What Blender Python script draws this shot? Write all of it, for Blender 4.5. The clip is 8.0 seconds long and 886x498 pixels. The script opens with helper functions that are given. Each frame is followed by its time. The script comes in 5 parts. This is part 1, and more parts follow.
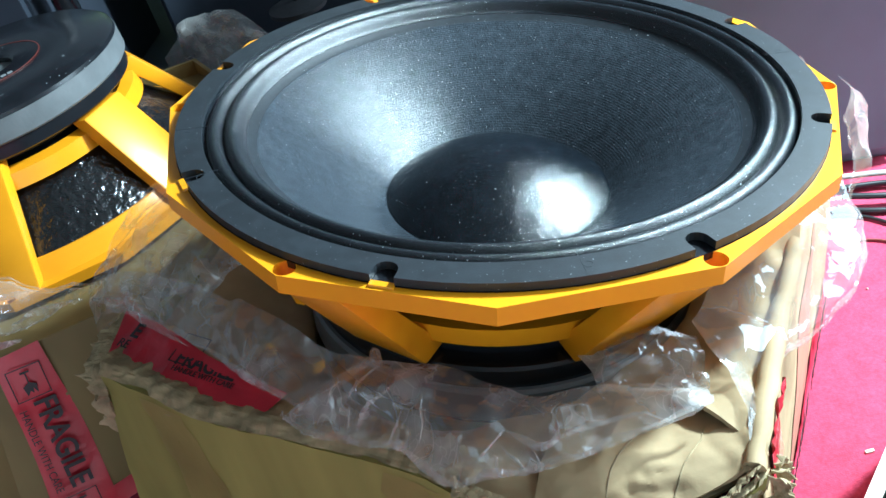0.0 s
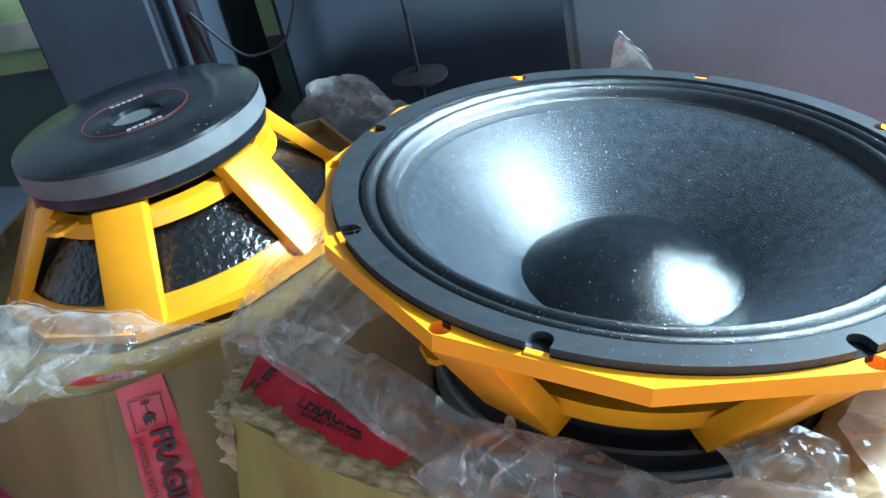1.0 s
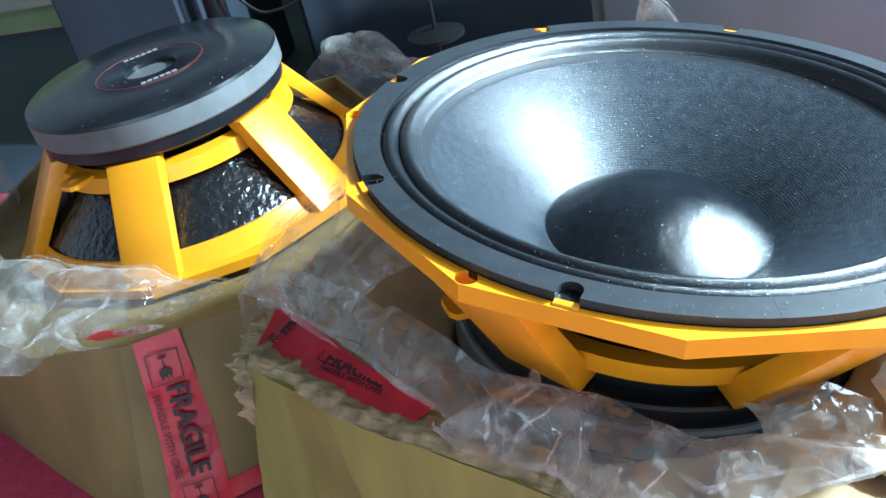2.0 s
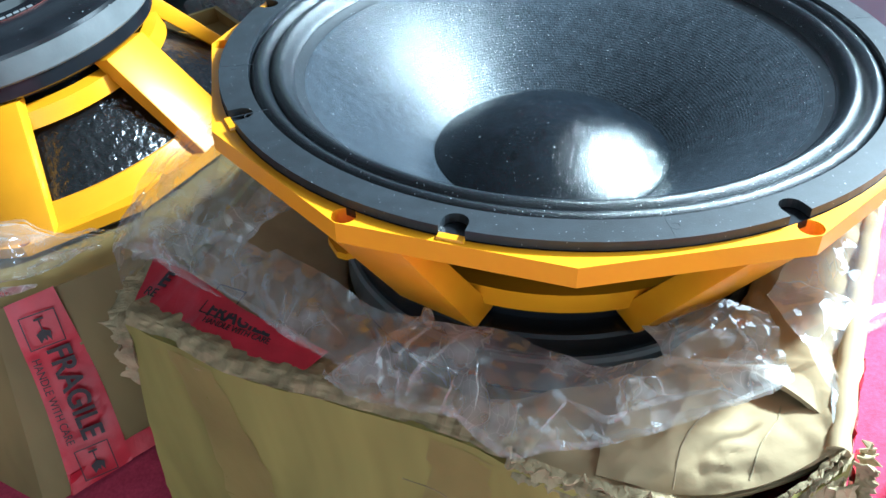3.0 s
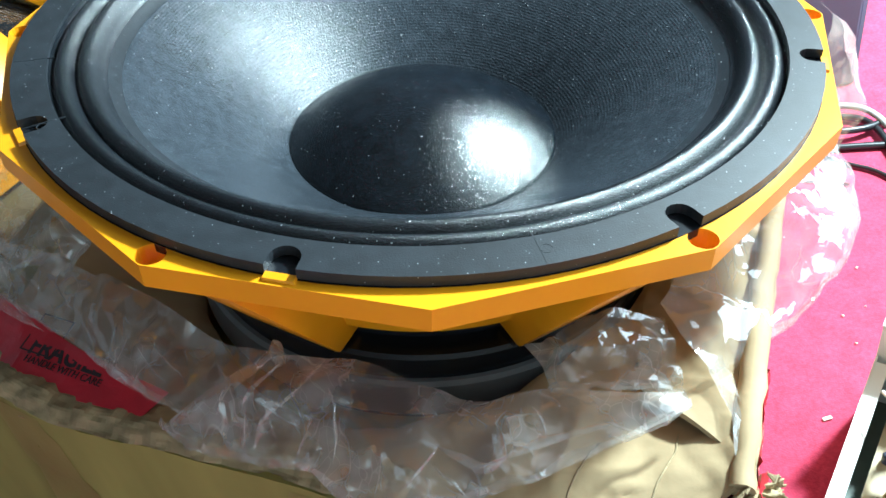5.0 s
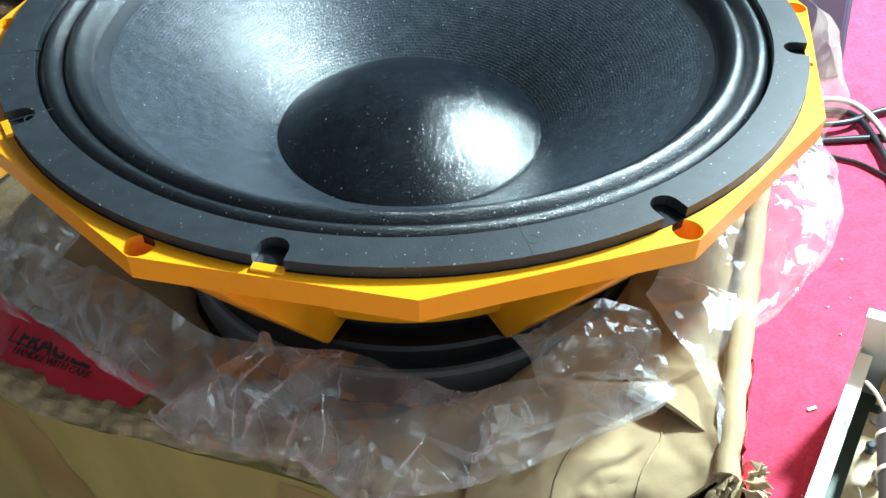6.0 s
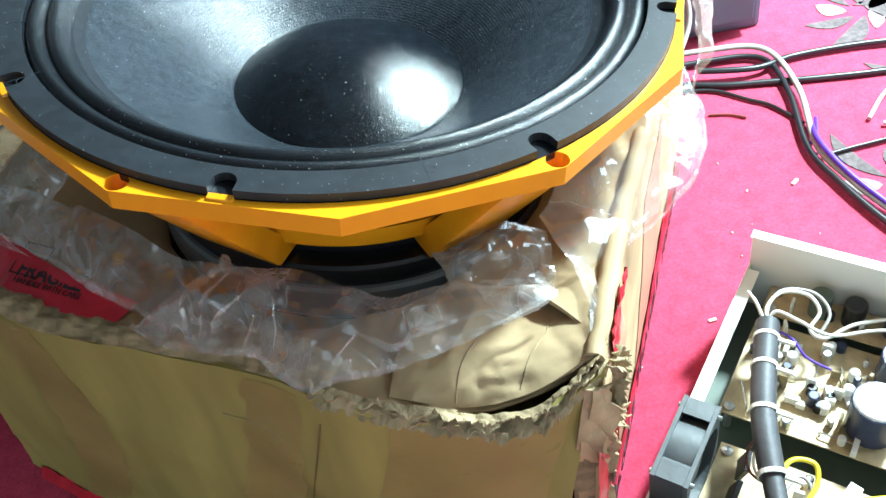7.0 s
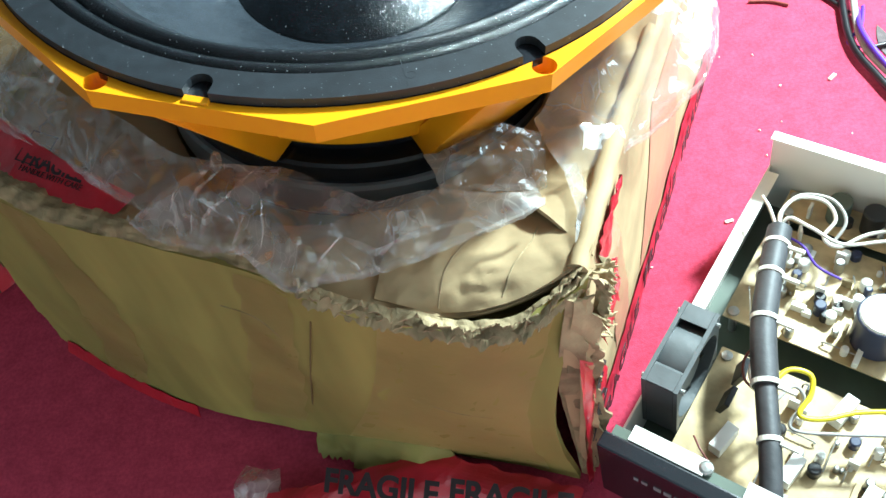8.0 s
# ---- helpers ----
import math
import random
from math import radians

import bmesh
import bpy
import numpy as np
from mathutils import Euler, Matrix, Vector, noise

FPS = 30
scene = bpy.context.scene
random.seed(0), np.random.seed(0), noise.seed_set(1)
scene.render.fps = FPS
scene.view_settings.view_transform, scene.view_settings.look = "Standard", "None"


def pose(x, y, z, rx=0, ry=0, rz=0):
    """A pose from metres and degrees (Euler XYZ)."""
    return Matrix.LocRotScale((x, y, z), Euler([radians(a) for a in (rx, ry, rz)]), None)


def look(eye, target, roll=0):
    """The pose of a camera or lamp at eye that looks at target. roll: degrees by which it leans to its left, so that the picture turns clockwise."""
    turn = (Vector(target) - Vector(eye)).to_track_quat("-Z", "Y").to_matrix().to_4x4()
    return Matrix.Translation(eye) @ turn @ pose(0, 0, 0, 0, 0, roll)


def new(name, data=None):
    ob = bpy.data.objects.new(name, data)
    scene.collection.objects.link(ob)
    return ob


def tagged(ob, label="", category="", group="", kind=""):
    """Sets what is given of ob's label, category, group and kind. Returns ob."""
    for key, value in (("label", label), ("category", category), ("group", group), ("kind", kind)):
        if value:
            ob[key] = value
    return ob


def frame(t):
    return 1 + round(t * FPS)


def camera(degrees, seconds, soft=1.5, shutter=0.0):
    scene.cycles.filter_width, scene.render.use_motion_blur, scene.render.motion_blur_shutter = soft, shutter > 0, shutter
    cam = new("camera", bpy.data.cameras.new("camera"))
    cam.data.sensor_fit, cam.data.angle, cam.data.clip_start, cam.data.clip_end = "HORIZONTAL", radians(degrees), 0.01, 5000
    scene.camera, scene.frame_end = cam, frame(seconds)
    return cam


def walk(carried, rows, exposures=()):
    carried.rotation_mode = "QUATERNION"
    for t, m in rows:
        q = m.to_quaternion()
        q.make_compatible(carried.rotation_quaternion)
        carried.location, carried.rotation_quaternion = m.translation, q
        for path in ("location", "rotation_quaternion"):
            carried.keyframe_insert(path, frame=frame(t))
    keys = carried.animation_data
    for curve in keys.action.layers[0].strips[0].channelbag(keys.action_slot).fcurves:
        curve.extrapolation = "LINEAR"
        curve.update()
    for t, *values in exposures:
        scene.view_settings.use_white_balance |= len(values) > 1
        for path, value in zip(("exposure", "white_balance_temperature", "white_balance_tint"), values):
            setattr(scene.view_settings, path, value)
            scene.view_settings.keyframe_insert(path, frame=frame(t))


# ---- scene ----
from mathutils.bvhtree import BVHTree

cam = camera(52.84, 8.0, soft=1.5)
# seconds, eye x y z, turn x y z in degrees
PATH = [
    (0.0, 0.1002, -0.5320, 0.6282, 52.37, 13.23, 2.16),
    (0.5, 0.0740, -0.5344, 0.6408, 56.84, 12.16, 7.36),
    (1.0, 0.0585, -0.5466, 0.6424, 58.54, 11.25, 9.33),
    (1.2, 0.0578, -0.5448, 0.6385, 58.65, 11.48, 9.87),
    (2.3, 0.0371, -0.5431, 0.6195, 55.12, 10.96, 9.88),
    (2.5, 0.0322, -0.5420, 0.6092, 53.97, 10.63, 8.51),
    (3.0, 0.0563, -0.5143, 0.6088, 50.95, 10.75, 3.55),
    (3.5, 0.0905, -0.4405, 0.6029, 49.00, 10.87, -0.36),
    (4.0, 0.0885, -0.4265, 0.5873, 47.92, 10.51, -1.90),
    (4.5, 0.0854, -0.4329, 0.5864, 46.77, 10.10, -2.27),
    (6.0, 0.0868, -0.4391, 0.5875, 45.61, 9.54, -2.91),
    (6.5, 0.0923, -0.4559, 0.6014, 44.76, 9.22, -3.91),
    (7.0, 0.1238, -0.5140, 0.6365, 42.24, 9.75, -4.65),
    (7.5, 0.1633, -0.5589, 0.6526, 39.03, 11.09, -3.93),
    (8.0, 0.1637, -0.4983, 0.6366, 34.64, 11.61, -1.14),
]
walk(cam, [(t, pose(*p)) for t, *p in PATH], [(0.0, 0.21, 5550, 3), (0.5, 0.50, 5350, 3), (1.0, 0.72, 5300, 3), (2.5, 0.82, 5400, 4), (3.0, 0.68, 5450, 4), (3.5, 0.38, 5700, 4), (4.5, 0.27, 5800, 3), (6.5, 0.32, 5850, 2), (7.0, 0.34, 5850, 2), (7.5, 0.05, 5900, 1), (8.0, 0.26, 6000, 1)])

# ---- light: one work lamp beside the woofers, daylight through a window in the right wall ----
world = bpy.data.worlds.new("world")
scene.world = world
world.use_nodes = True
world.node_tree.nodes["Background"].inputs[0].default_value = (0.66, 0.84, 1.0, 1)
world.node_tree.nodes["Background"].inputs[1].default_value = 1.15


bulb = bpy.data.lights.new("work_lamp", "POINT")
bulb.energy, bulb.color, bulb.shadow_soft_size = 210, (0.87, 1.0, 1.0), 0.06
work_lamp = tagged(new("work_lamp", bulb), "bright white work lamp hanging beside the woofers", "lamp", kind="structure")
work_lamp.location = (0.92, 0.41, 0.95)
sky = bpy.data.lights.new("window_light", "AREA")
sky.shape, sky.size, sky.size_y, sky.energy, sky.color = "RECTANGLE", 1.7, 1.7, 48, (0.82, 0.96, 1.0)
window_light = tagged(new("window_light", sky), "daylight in the window opening", "window", kind="structure")
window_light.matrix_world = look((1.84, 0.45, 1.2), (0.0, -0.1, 0.5))

# added fill from behind the camera, to brighten carton front and film
fill_area = bpy.data.lights.new("front_fill", "AREA")
fill_area.shape, fill_area.size, fill_area.size_y, fill_area.energy, fill_area.color = "RECTANGLE", 0.68, 0.53, 0.9, (0.92, 1.0, 0.98)
front_fill = tagged(new("front_fill", fill_area), "added front fill in an unseen low opening", "window", kind="structure")
front_fill.matrix_world = look((-0.35, -1.20, 0.475), (-0.1, 0.0, 0.25))

# ---- materials ----
def material(name, color, rough=0.5, metal=0.0, spec=0.5, var=0.25, scale=40.0, bump=0.0, bscale=200.0, coat=0.0, color2=None, deep=0.35, dust=0.0, rings=0.0, streak=1.0):
    m = bpy.data.materials.new(name)
    m.use_nodes = True
    nt = m.node_tree
    b = nt.nodes["Principled BSDF"]
    b.inputs["Roughness"].default_value = rough
    b.inputs["Metallic"].default_value = metal
    b.inputs["Specular IOR Level"].default_value = spec
    b.inputs["Coat Weight"].default_value = coat
    tc = nt.nodes.new("ShaderNodeTexCoord")
    n1 = nt.nodes.new("ShaderNodeTexNoise")
    n1.inputs["Scale"].default_value, n1.inputs["Detail"].default_value = scale, (6 if streak == 1.0 else 2)
    if streak == 1.0:
        nt.links.new(tc.outputs["Object"], n1.inputs["Vector"])
    ramp = nt.nodes.new("ShaderNodeValToRGB")
    c2 = color2 or tuple(c * (1 - var) for c in color)
    ramp.color_ramp.elements[0].position, ramp.color_ramp.elements[1].position = 0.35, 0.65
    ramp.color_ramp.elements[0].color = (*c2, 1)
    ramp.color_ramp.elements[1].color = (*color, 1)
    nt.links.new(n1.outputs["Fac"], ramp.inputs["Fac"])
    n3 = nt.nodes.new("ShaderNodeTexNoise")
    n3.inputs["Scale"].default_value, n3.inputs["Detail"].default_value = scale / 5, 3
    mp = nt.nodes.new("ShaderNodeMapping")
    mp.inputs["Scale"].default_value = (1, 1, 1 / streak)
    nt.links.new(tc.outputs["Object"], mp.inputs["Vector"])
    nt.links.new(mp.outputs["Vector"], n3.inputs["Vector"])
    if streak != 1.0:
        nt.links.new(mp.outputs["Vector"], n1.inputs["Vector"])
    st = nt.nodes.new("ShaderNodeMapRange")
    st.inputs["From Min"].default_value, st.inputs["From Max"].default_value = (0.3, 0.7) if streak == 1.0 else (0.42, 0.58)
    st.inputs["To Min"].default_value, st.inputs["To Max"].default_value = 1 - 0.8 * var, 1 + 0.3 * var
    nt.links.new(n3.outputs["Fac"], st.inputs["Value"])
    ml = nt.nodes.new("ShaderNodeVectorMath")
    ml.operation = "SCALE"
    nt.links.new(ramp.outputs["Color"], ml.inputs[0])
    nt.links.new(st.outputs["Result"], ml.inputs["Scale"])
    out = ml.outputs["Vector"]
    if dust:
        nd = nt.nodes.new("ShaderNodeTexNoise")
        nd.inputs["Scale"].default_value, nd.inputs["Detail"].default_value = dust, 1
        nt.links.new(tc.outputs["Object"], nd.inputs["Vector"])
        rd = nt.nodes.new("ShaderNodeValToRGB")
        rd.color_ramp.elements[0].position, rd.color_ramp.elements[1].position = 0.75, 0.79
        nt.links.new(nd.outputs["Fac"], rd.inputs["Fac"])
        mx = nt.nodes.new("ShaderNodeMix")
        mx.data_type = "RGBA"
        nt.links.new(rd.outputs["Color"], mx.inputs["Factor"])
        nt.links.new(out, mx.inputs[6])
        mx.inputs[7].default_value = (0.3, 0.32, 0.34, 1)
        out = mx.outputs[2]
    nt.links.new(out, b.inputs["Base Color"])
    if bump:
        n2 = nt.nodes.new("ShaderNodeTexNoise")
        n2.inputs["Scale"].default_value, n2.inputs["Detail"].default_value = bscale, 4
        nt.links.new(tc.outputs["Object"], n2.inputs["Vector"])
        bp = nt.nodes.new("ShaderNodeBump")
        bp.inputs["Strength"].default_value, bp.inputs["Distance"].default_value = bump, deep / bscale
        nt.links.new(n2.outputs["Fac"], bp.inputs["Height"])
        if rings:
            wv = nt.nodes.new("ShaderNodeTexWave")
            wv.wave_type, wv.rings_direction = "RINGS", "Z"
            wv.inputs["Scale"].default_value, wv.inputs["Distortion"].default_value, wv.inputs["Detail Scale"].default_value = rings, 1.5, 3
            nt.links.new(tc.outputs["Object"], wv.inputs["Vector"])
            b2 = nt.nodes.new("ShaderNodeBump")
            b2.inputs["Strength"].default_value, b2.inputs["Distance"].default_value = 0.4, 0.00018
            nt.links.new(wv.outputs["Fac"], b2.inputs["Height"])
            nt.links.new(b2.outputs["Normal"], bp.inputs["Normal"])
        nt.links.new(bp.outputs["Normal"], b.inputs["Normal"])
    return m


YELLOW = material("yellow_enamel", (0.80, 0.318, 0.005), 0.3, spec=0.42, var=0.08, scale=25, bump=0.05, bscale=400)
GASKET = material("black_gasket", (0.017, 0.021, 0.026), 0.48, spec=0.42, var=0.3, scale=120, bump=0.35, bscale=1300, dust=760)
CONE = material("paper_cone", (0.037, 0.045, 0.055), 0.15, spec=0.31, var=0.35, scale=600, bump=1.0, bscale=760, deep=0.38, dust=760, rings=200)
CAP = material("dust_cap", (0.006, 0.009, 0.013), 0.14, spec=0.6, var=0.6, scale=500, bump=1.0, bscale=1000, deep=0.40, dust=760)
SURROUND = material("doped_cloth", (0.011, 0.014, 0.018), 0.2, spec=0.7, var=0.4, scale=300, bump=1.0, bscale=1250, deep=0.6, dust=760)
CONE_EDGE = material("smooth_glue_band", (0.016, 0.020, 0.025), 0.42, spec=0.4, var=0.3, scale=200, bump=0.3, bscale=900, dust=560)
CONE_BACK = material("glossy_cone_back", (0.006, 0.007, 0.008), 0.13, spec=1.0, var=0.3, scale=60, bump=1.0, bscale=120)
BLACK = material("black_enamel", (0.012, 0.014, 0.018), 0.25, spec=0.5, var=0.3, scale=30, bump=0.04)
PLATE = material("black_magnet_plate", (0.012, 0.014, 0.018), 0.22, spec=0.5, var=0.4, scale=30, bump=0.06, dust=260)
FERRITE = material("grey_ferrite", (0.13, 0.14, 0.145), 0.5, var=0.2, scale=40, bump=0.15, bscale=300)
CARD = material("cardboard", (0.335, 0.296, 0.084), 0.62, spec=0.3, var=0.26, scale=32, bump=0.07, bscale=90, streak=12.0)
# paler board: top flaps, rolled edge and the right outer panel
CARD_PALE = material("pale_cardboard", (0.46, 0.34, 0.19), 0.75, spec=0.25, var=0.28, scale=22, bump=0.12, bscale=90)
# second carton's browner board, darkened further for the shade it stands in
CARD_SHADED_BROWN = material("shaded_brown_cardboard", (0.235, 0.168, 0.066), 0.6, spec=0.3, var=0.2, scale=24, bump=0.07, bscale=90, streak=10.0)
LIP = material("worn_brown_cardboard", (0.36, 0.275, 0.15), 0.75, spec=0.2, var=0.4, scale=70, bump=0.2, bscale=150)
SIDE_TAPE = material("tan_packing_tape", (0.40, 0.275, 0.145), 0.3, spec=0.4, var=0.18, scale=15, bump=0.08, bscale=60)
FRONT_TAPE = material("brown_packing_tape", (0.29, 0.238, 0.076), 0.42, spec=0.35, var=0.22, scale=15, bump=0.1, bscale=60)
CREASE = material("creased_board", (0.36, 0.26, 0.145), 0.8, var=0.3, scale=80)
CREASE_SHADE = material("crease_shade_brown", (0.15, 0.115, 0.04), 0.7, var=0.3, scale=60)
TORN = material("torn_cardboard", (0.42, 0.33, 0.19), 0.85, spec=0.2, var=0.45, scale=60, bump=0.6, bscale=200)
TAPE = material("red_tape", (0.55, 0.016, 0.034), 0.32, spec=0.5, var=0.25, scale=30, bump=0.15, bscale=60)
INK = material("black_ink", (0.02, 0.012, 0.015), 0.5, var=0.2, scale=80)
CARPET = material("red_carpet", (0.52, 0.06, 0.115), 0.95, spec=0.1, var=0.22, scale=300, bump=0.9, bscale=700)
MOTIF = material("grey_carpet_pile", (0.16, 0.13, 0.13), 0.95, spec=0.1, var=0.35, scale=200, bump=0.9, bscale=700)
MOTIF_LIGHT = material("pale_carpet_pile", (0.36, 0.28, 0.27), 0.95, spec=0.1, var=0.25, scale=200, bump=0.9, bscale=700)
# dark cabinet cover made paler, for lamp light falling on the side cabinet
COVER_LIT = material("lit_dark_cover", (0.13, 0.185, 0.26), 0.6, var=0.25, scale=5, bump=0.15, bscale=500)
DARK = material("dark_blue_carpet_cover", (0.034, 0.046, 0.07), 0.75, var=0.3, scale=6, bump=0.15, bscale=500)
GREEN = material("green_wall_paint", (0.42, 0.55, 0.27), 0.8, var=0.35, scale=5, bump=0.2, bscale=40)
ROOM = material("pale_blue_plaster", (0.38, 0.42, 0.46), 0.9, spec=0.2, var=0.2, scale=4, bump=0.2, bscale=60)
SOFFIT = material("dark_bounce_cut", (0.12, 0.12, 0.115), 0.8, var=0.3, scale=6, bump=0.2, bscale=60)
PALE = material("white_bounce_plaster", (0.66, 0.66, 0.64), 0.9, spec=0.2, var=0.1, scale=4, bump=0.2, bscale=60)
GREY = material("grey_plaster", (0.5, 0.49, 0.4), 0.85, var=0.25, scale=8, bump=0.2, bscale=60)
WHITE = material("white_steel", (0.72, 0.71, 0.66), 0.35, var=0.06, scale=20)
STEEL = material("galvanised_steel", (0.5, 0.5, 0.48), 0.35, metal=0.8, var=0.2, scale=60)
CHASSIS = material("green_grey_chassis", (0.10, 0.13, 0.10), 0.5, var=0.2, scale=30)
PCB = material("tan_circuit_board", (0.6, 0.45, 0.24), 0.5, var=0.35, scale=70, bump=0.1)
CERAMIC = material("white_ceramic", (0.8, 0.79, 0.74), 0.5, var=0.06, scale=60)
COMPONENT = material("black_component", (0.018, 0.018, 0.02), 0.4, var=0.3, scale=60)
SLEEVE = material("dark_cable_sleeve", (0.05, 0.05, 0.055), 0.55, var=0.3, scale=60, bump=0.2)
FANBLACK = material("black_plastic", (0.085, 0.095, 0.10), 0.45, var=0.25, scale=60, bump=0.1)
WIRE_BLACK = material("black_wire", (0.015, 0.015, 0.018), 0.35, var=0.2, scale=60)
WIRE_GREY = material("grey_wire", (0.42, 0.4, 0.38), 0.4, var=0.15, scale=60)
WIRE_YELLOW = material("yellow_wire", (0.75, 0.62, 0.02), 0.4, var=0.1, scale=60)
WIRE_PURPLE = material("purple_wire", (0.09, 0.03, 0.4), 0.4, var=0.15, scale=60)
WIRE_WHITE = material("white_wire", (0.75, 0.72, 0.64), 0.4, var=0.1, scale=60)
PRINT = material("silver_print", (0.26, 0.27, 0.28), 0.4, var=0.1, scale=90)
REDLINE = material("red_print", (0.16, 0.03, 0.022), 0.4, var=0.1, scale=90)
CAPACITOR = material("dark_capacitor", (0.03, 0.04, 0.09), 0.35, var=0.2, scale=60)


def clear_plastic(name, haze, tint, gloss=1.0, crumple=1.0):
    """Thin clear film crumpled into small flat facets: see-through, glossy, crease glints painted as pale lines."""
    m = bpy.data.materials.new(name)
    m.use_nodes = True
    nt = m.node_tree
    nt.nodes.remove(nt.nodes["Principled BSDF"])

    def node(kind, **values):
        n = nt.nodes.new(kind)
        for k, v in values.items():
            n.inputs[k.replace("_", " ")].default_value = v
        return n

    def math_node(op, a, b):
        n = nt.nodes.new("ShaderNodeMath")
        n.operation = op
        for i, v in enumerate((a, b)):
            if isinstance(v, float):
                n.inputs[i].default_value = v
            else:
                nt.links.new(v, n.inputs[i])
        return n.outputs[0]

    tc = nt.nodes.new("ShaderNodeTexCoord")
    # bent coordinates, so that creases wander and facets are longer than wide
    warp = node("ShaderNodeTexNoise", Scale=22.0, Detail=2.0)
    nt.links.new(tc.outputs["Object"], warp.inputs["Vector"])
    sh = nt.nodes.new("ShaderNodeVectorMath")
    sh.operation = "MULTIPLY_ADD"
    sh.inputs[1].default_value = (0.05, 0.05, 0.05)
    nt.links.new(warp.outputs["Color"], sh.inputs[0])
    nt.links.new(tc.outputs["Object"], sh.inputs[2])
    mp = node("ShaderNodeMapping")
    mp.inputs["Rotation"].default_value = (0.3, 0.2, 0.5)
    mp.inputs["Scale"].default_value = (1.0, 0.5, 0.8)
    nt.links.new(sh.outputs[0], mp.inputs["Vector"])
    geo = nt.nodes.new("ShaderNodeNewGeometry")
    normal = geo.outputs["Normal"]
    lines = []
    for scale, tilt, width in ((42.0, 0.8, 0.018), (150.0, 0.6, 0.03)):
        vo = node("ShaderNodeTexVoronoi", Scale=scale)
        nt.links.new(mp.outputs[0], vo.inputs["Vector"])
        ce = nt.nodes.new("ShaderNodeVectorMath")
        ce.operation = "SUBTRACT"
        ce.inputs[1].default_value = (0.5, 0.5, 0.5)
        nt.links.new(vo.outputs["Color"], ce.inputs[0])
        ad = nt.nodes.new("ShaderNodeVectorMath")
        ad.operation = "MULTIPLY_ADD"
        ad.inputs[1].default_value = (tilt * crumple,) * 3
        nt.links.new(ce.outputs[0], ad.inputs[0])
        nt.links.new(normal, ad.inputs[2])
        no = nt.nodes.new("ShaderNodeVectorMath")
        no.operation = "NORMALIZE"
        nt.links.new(ad.outputs[0], no.inputs[0])
        normal = no.outputs[0]
        ve = node("ShaderNodeTexVoronoi", Scale=scale)
        ve.feature = "DISTANCE_TO_EDGE"
        nt.links.new(mp.outputs[0], ve.inputs["Vector"])
        mr = nt.nodes.new("ShaderNodeMapRange")
        mr.inputs["From Min"].default_value, mr.inputs["From Max"].default_value = 0.0, width
        mr.inputs["To Min"].default_value, mr.inputs["To Max"].default_value = 1.0, 0.0
        nt.links.new(ve.outputs["Distance"], mr.inputs["Value"])
        lines.append(mr.outputs["Result"])
    patch = node("ShaderNodeTexNoise", Scale=30.0, Detail=3.0)
    nt.links.new(tc.outputs["Object"], patch.inputs["Vector"])
    pr = nt.nodes.new("ShaderNodeMapRange")
    pr.inputs["From Min"].default_value, pr.inputs["From Max"].default_value = 0.45, 0.68
    nt.links.new(patch.outputs["Fac"], pr.inputs["Value"])
    tr = node("ShaderNodeBsdfTransparent", Color=(*tint, 1))
    gl = node("ShaderNodeBsdfGlossy", Roughness=0.045, Color=(1, 1, 1, 1))
    df = node("ShaderNodeBsdfDiffuse", Color=(0.8, 0.8, 0.78, 1))
    tl = node("ShaderNodeBsdfTranslucent", Color=(0.8, 0.8, 0.78, 1))
    nt.links.new(normal, gl.inputs["Normal"])
    fr = node("ShaderNodeFresnel", IOR=1.5)
    mm = node("ShaderNodeMixShader", Fac=0.5)
    nt.links.new(df.outputs[0], mm.inputs[1])
    nt.links.new(tl.outputs[0], mm.inputs[2])
    # milky film: a thin even veil, thicker in patches; painted glints along the creases
    veil = math_node("MULTIPLY_ADD", pr.outputs["Result"], haze * 0.9)
    veil.node.inputs[2].default_value = haze * 0.55
    glint_lines = math_node("MULTIPLY", math_node("ADD", lines[0], math_node("MULTIPLY", lines[1], 0.6)), math_node("MULTIPLY", pr.outputs["Result"], 0.3))
    hz = nt.nodes.new("ShaderNodeMixShader")
    total = math_node("ADD", veil, glint_lines)
    total.node.use_clamp = True
    nt.links.new(total, hz.inputs["Fac"])
    nt.links.new(tr.outputs[0], hz.inputs[1])
    nt.links.new(mm.outputs[0], hz.inputs[2])
    mx = nt.nodes.new("ShaderNodeMixShader")
    nt.links.new(math_node("MINIMUM", math_node("MULTIPLY", fr.outputs["Fac"], 1.5 * gloss), 0.12), mx.inputs["Fac"])
    nt.links.new(hz.outputs[0], mx.inputs[1])
    nt.links.new(gl.outputs[0], mx.inputs[2])
    nt.links.new(mx.outputs[0], nt.nodes["Material Output"].inputs["Surface"])
    return m


PLASTIC = clear_plastic("clear_plastic_film", 0.32, (0.97, 0.97, 0.96))
TAUT = clear_plastic("taut_plastic_film", 0.24, (0.97, 0.97, 0.96), 1.0, 0.35)
CLOUDY = clear_plastic("cloudy_plastic_film", 0.36, (0.96, 0.96, 0.95), 1.6)
# milky strips for pleats, standing in for glints on the film
FOLD = clear_plastic("milky_glint_film", 0.3, (0.96, 0.96, 0.95))
HEM = clear_plastic("folded_plastic_film", 0.3, (0.96, 0.96, 0.95))


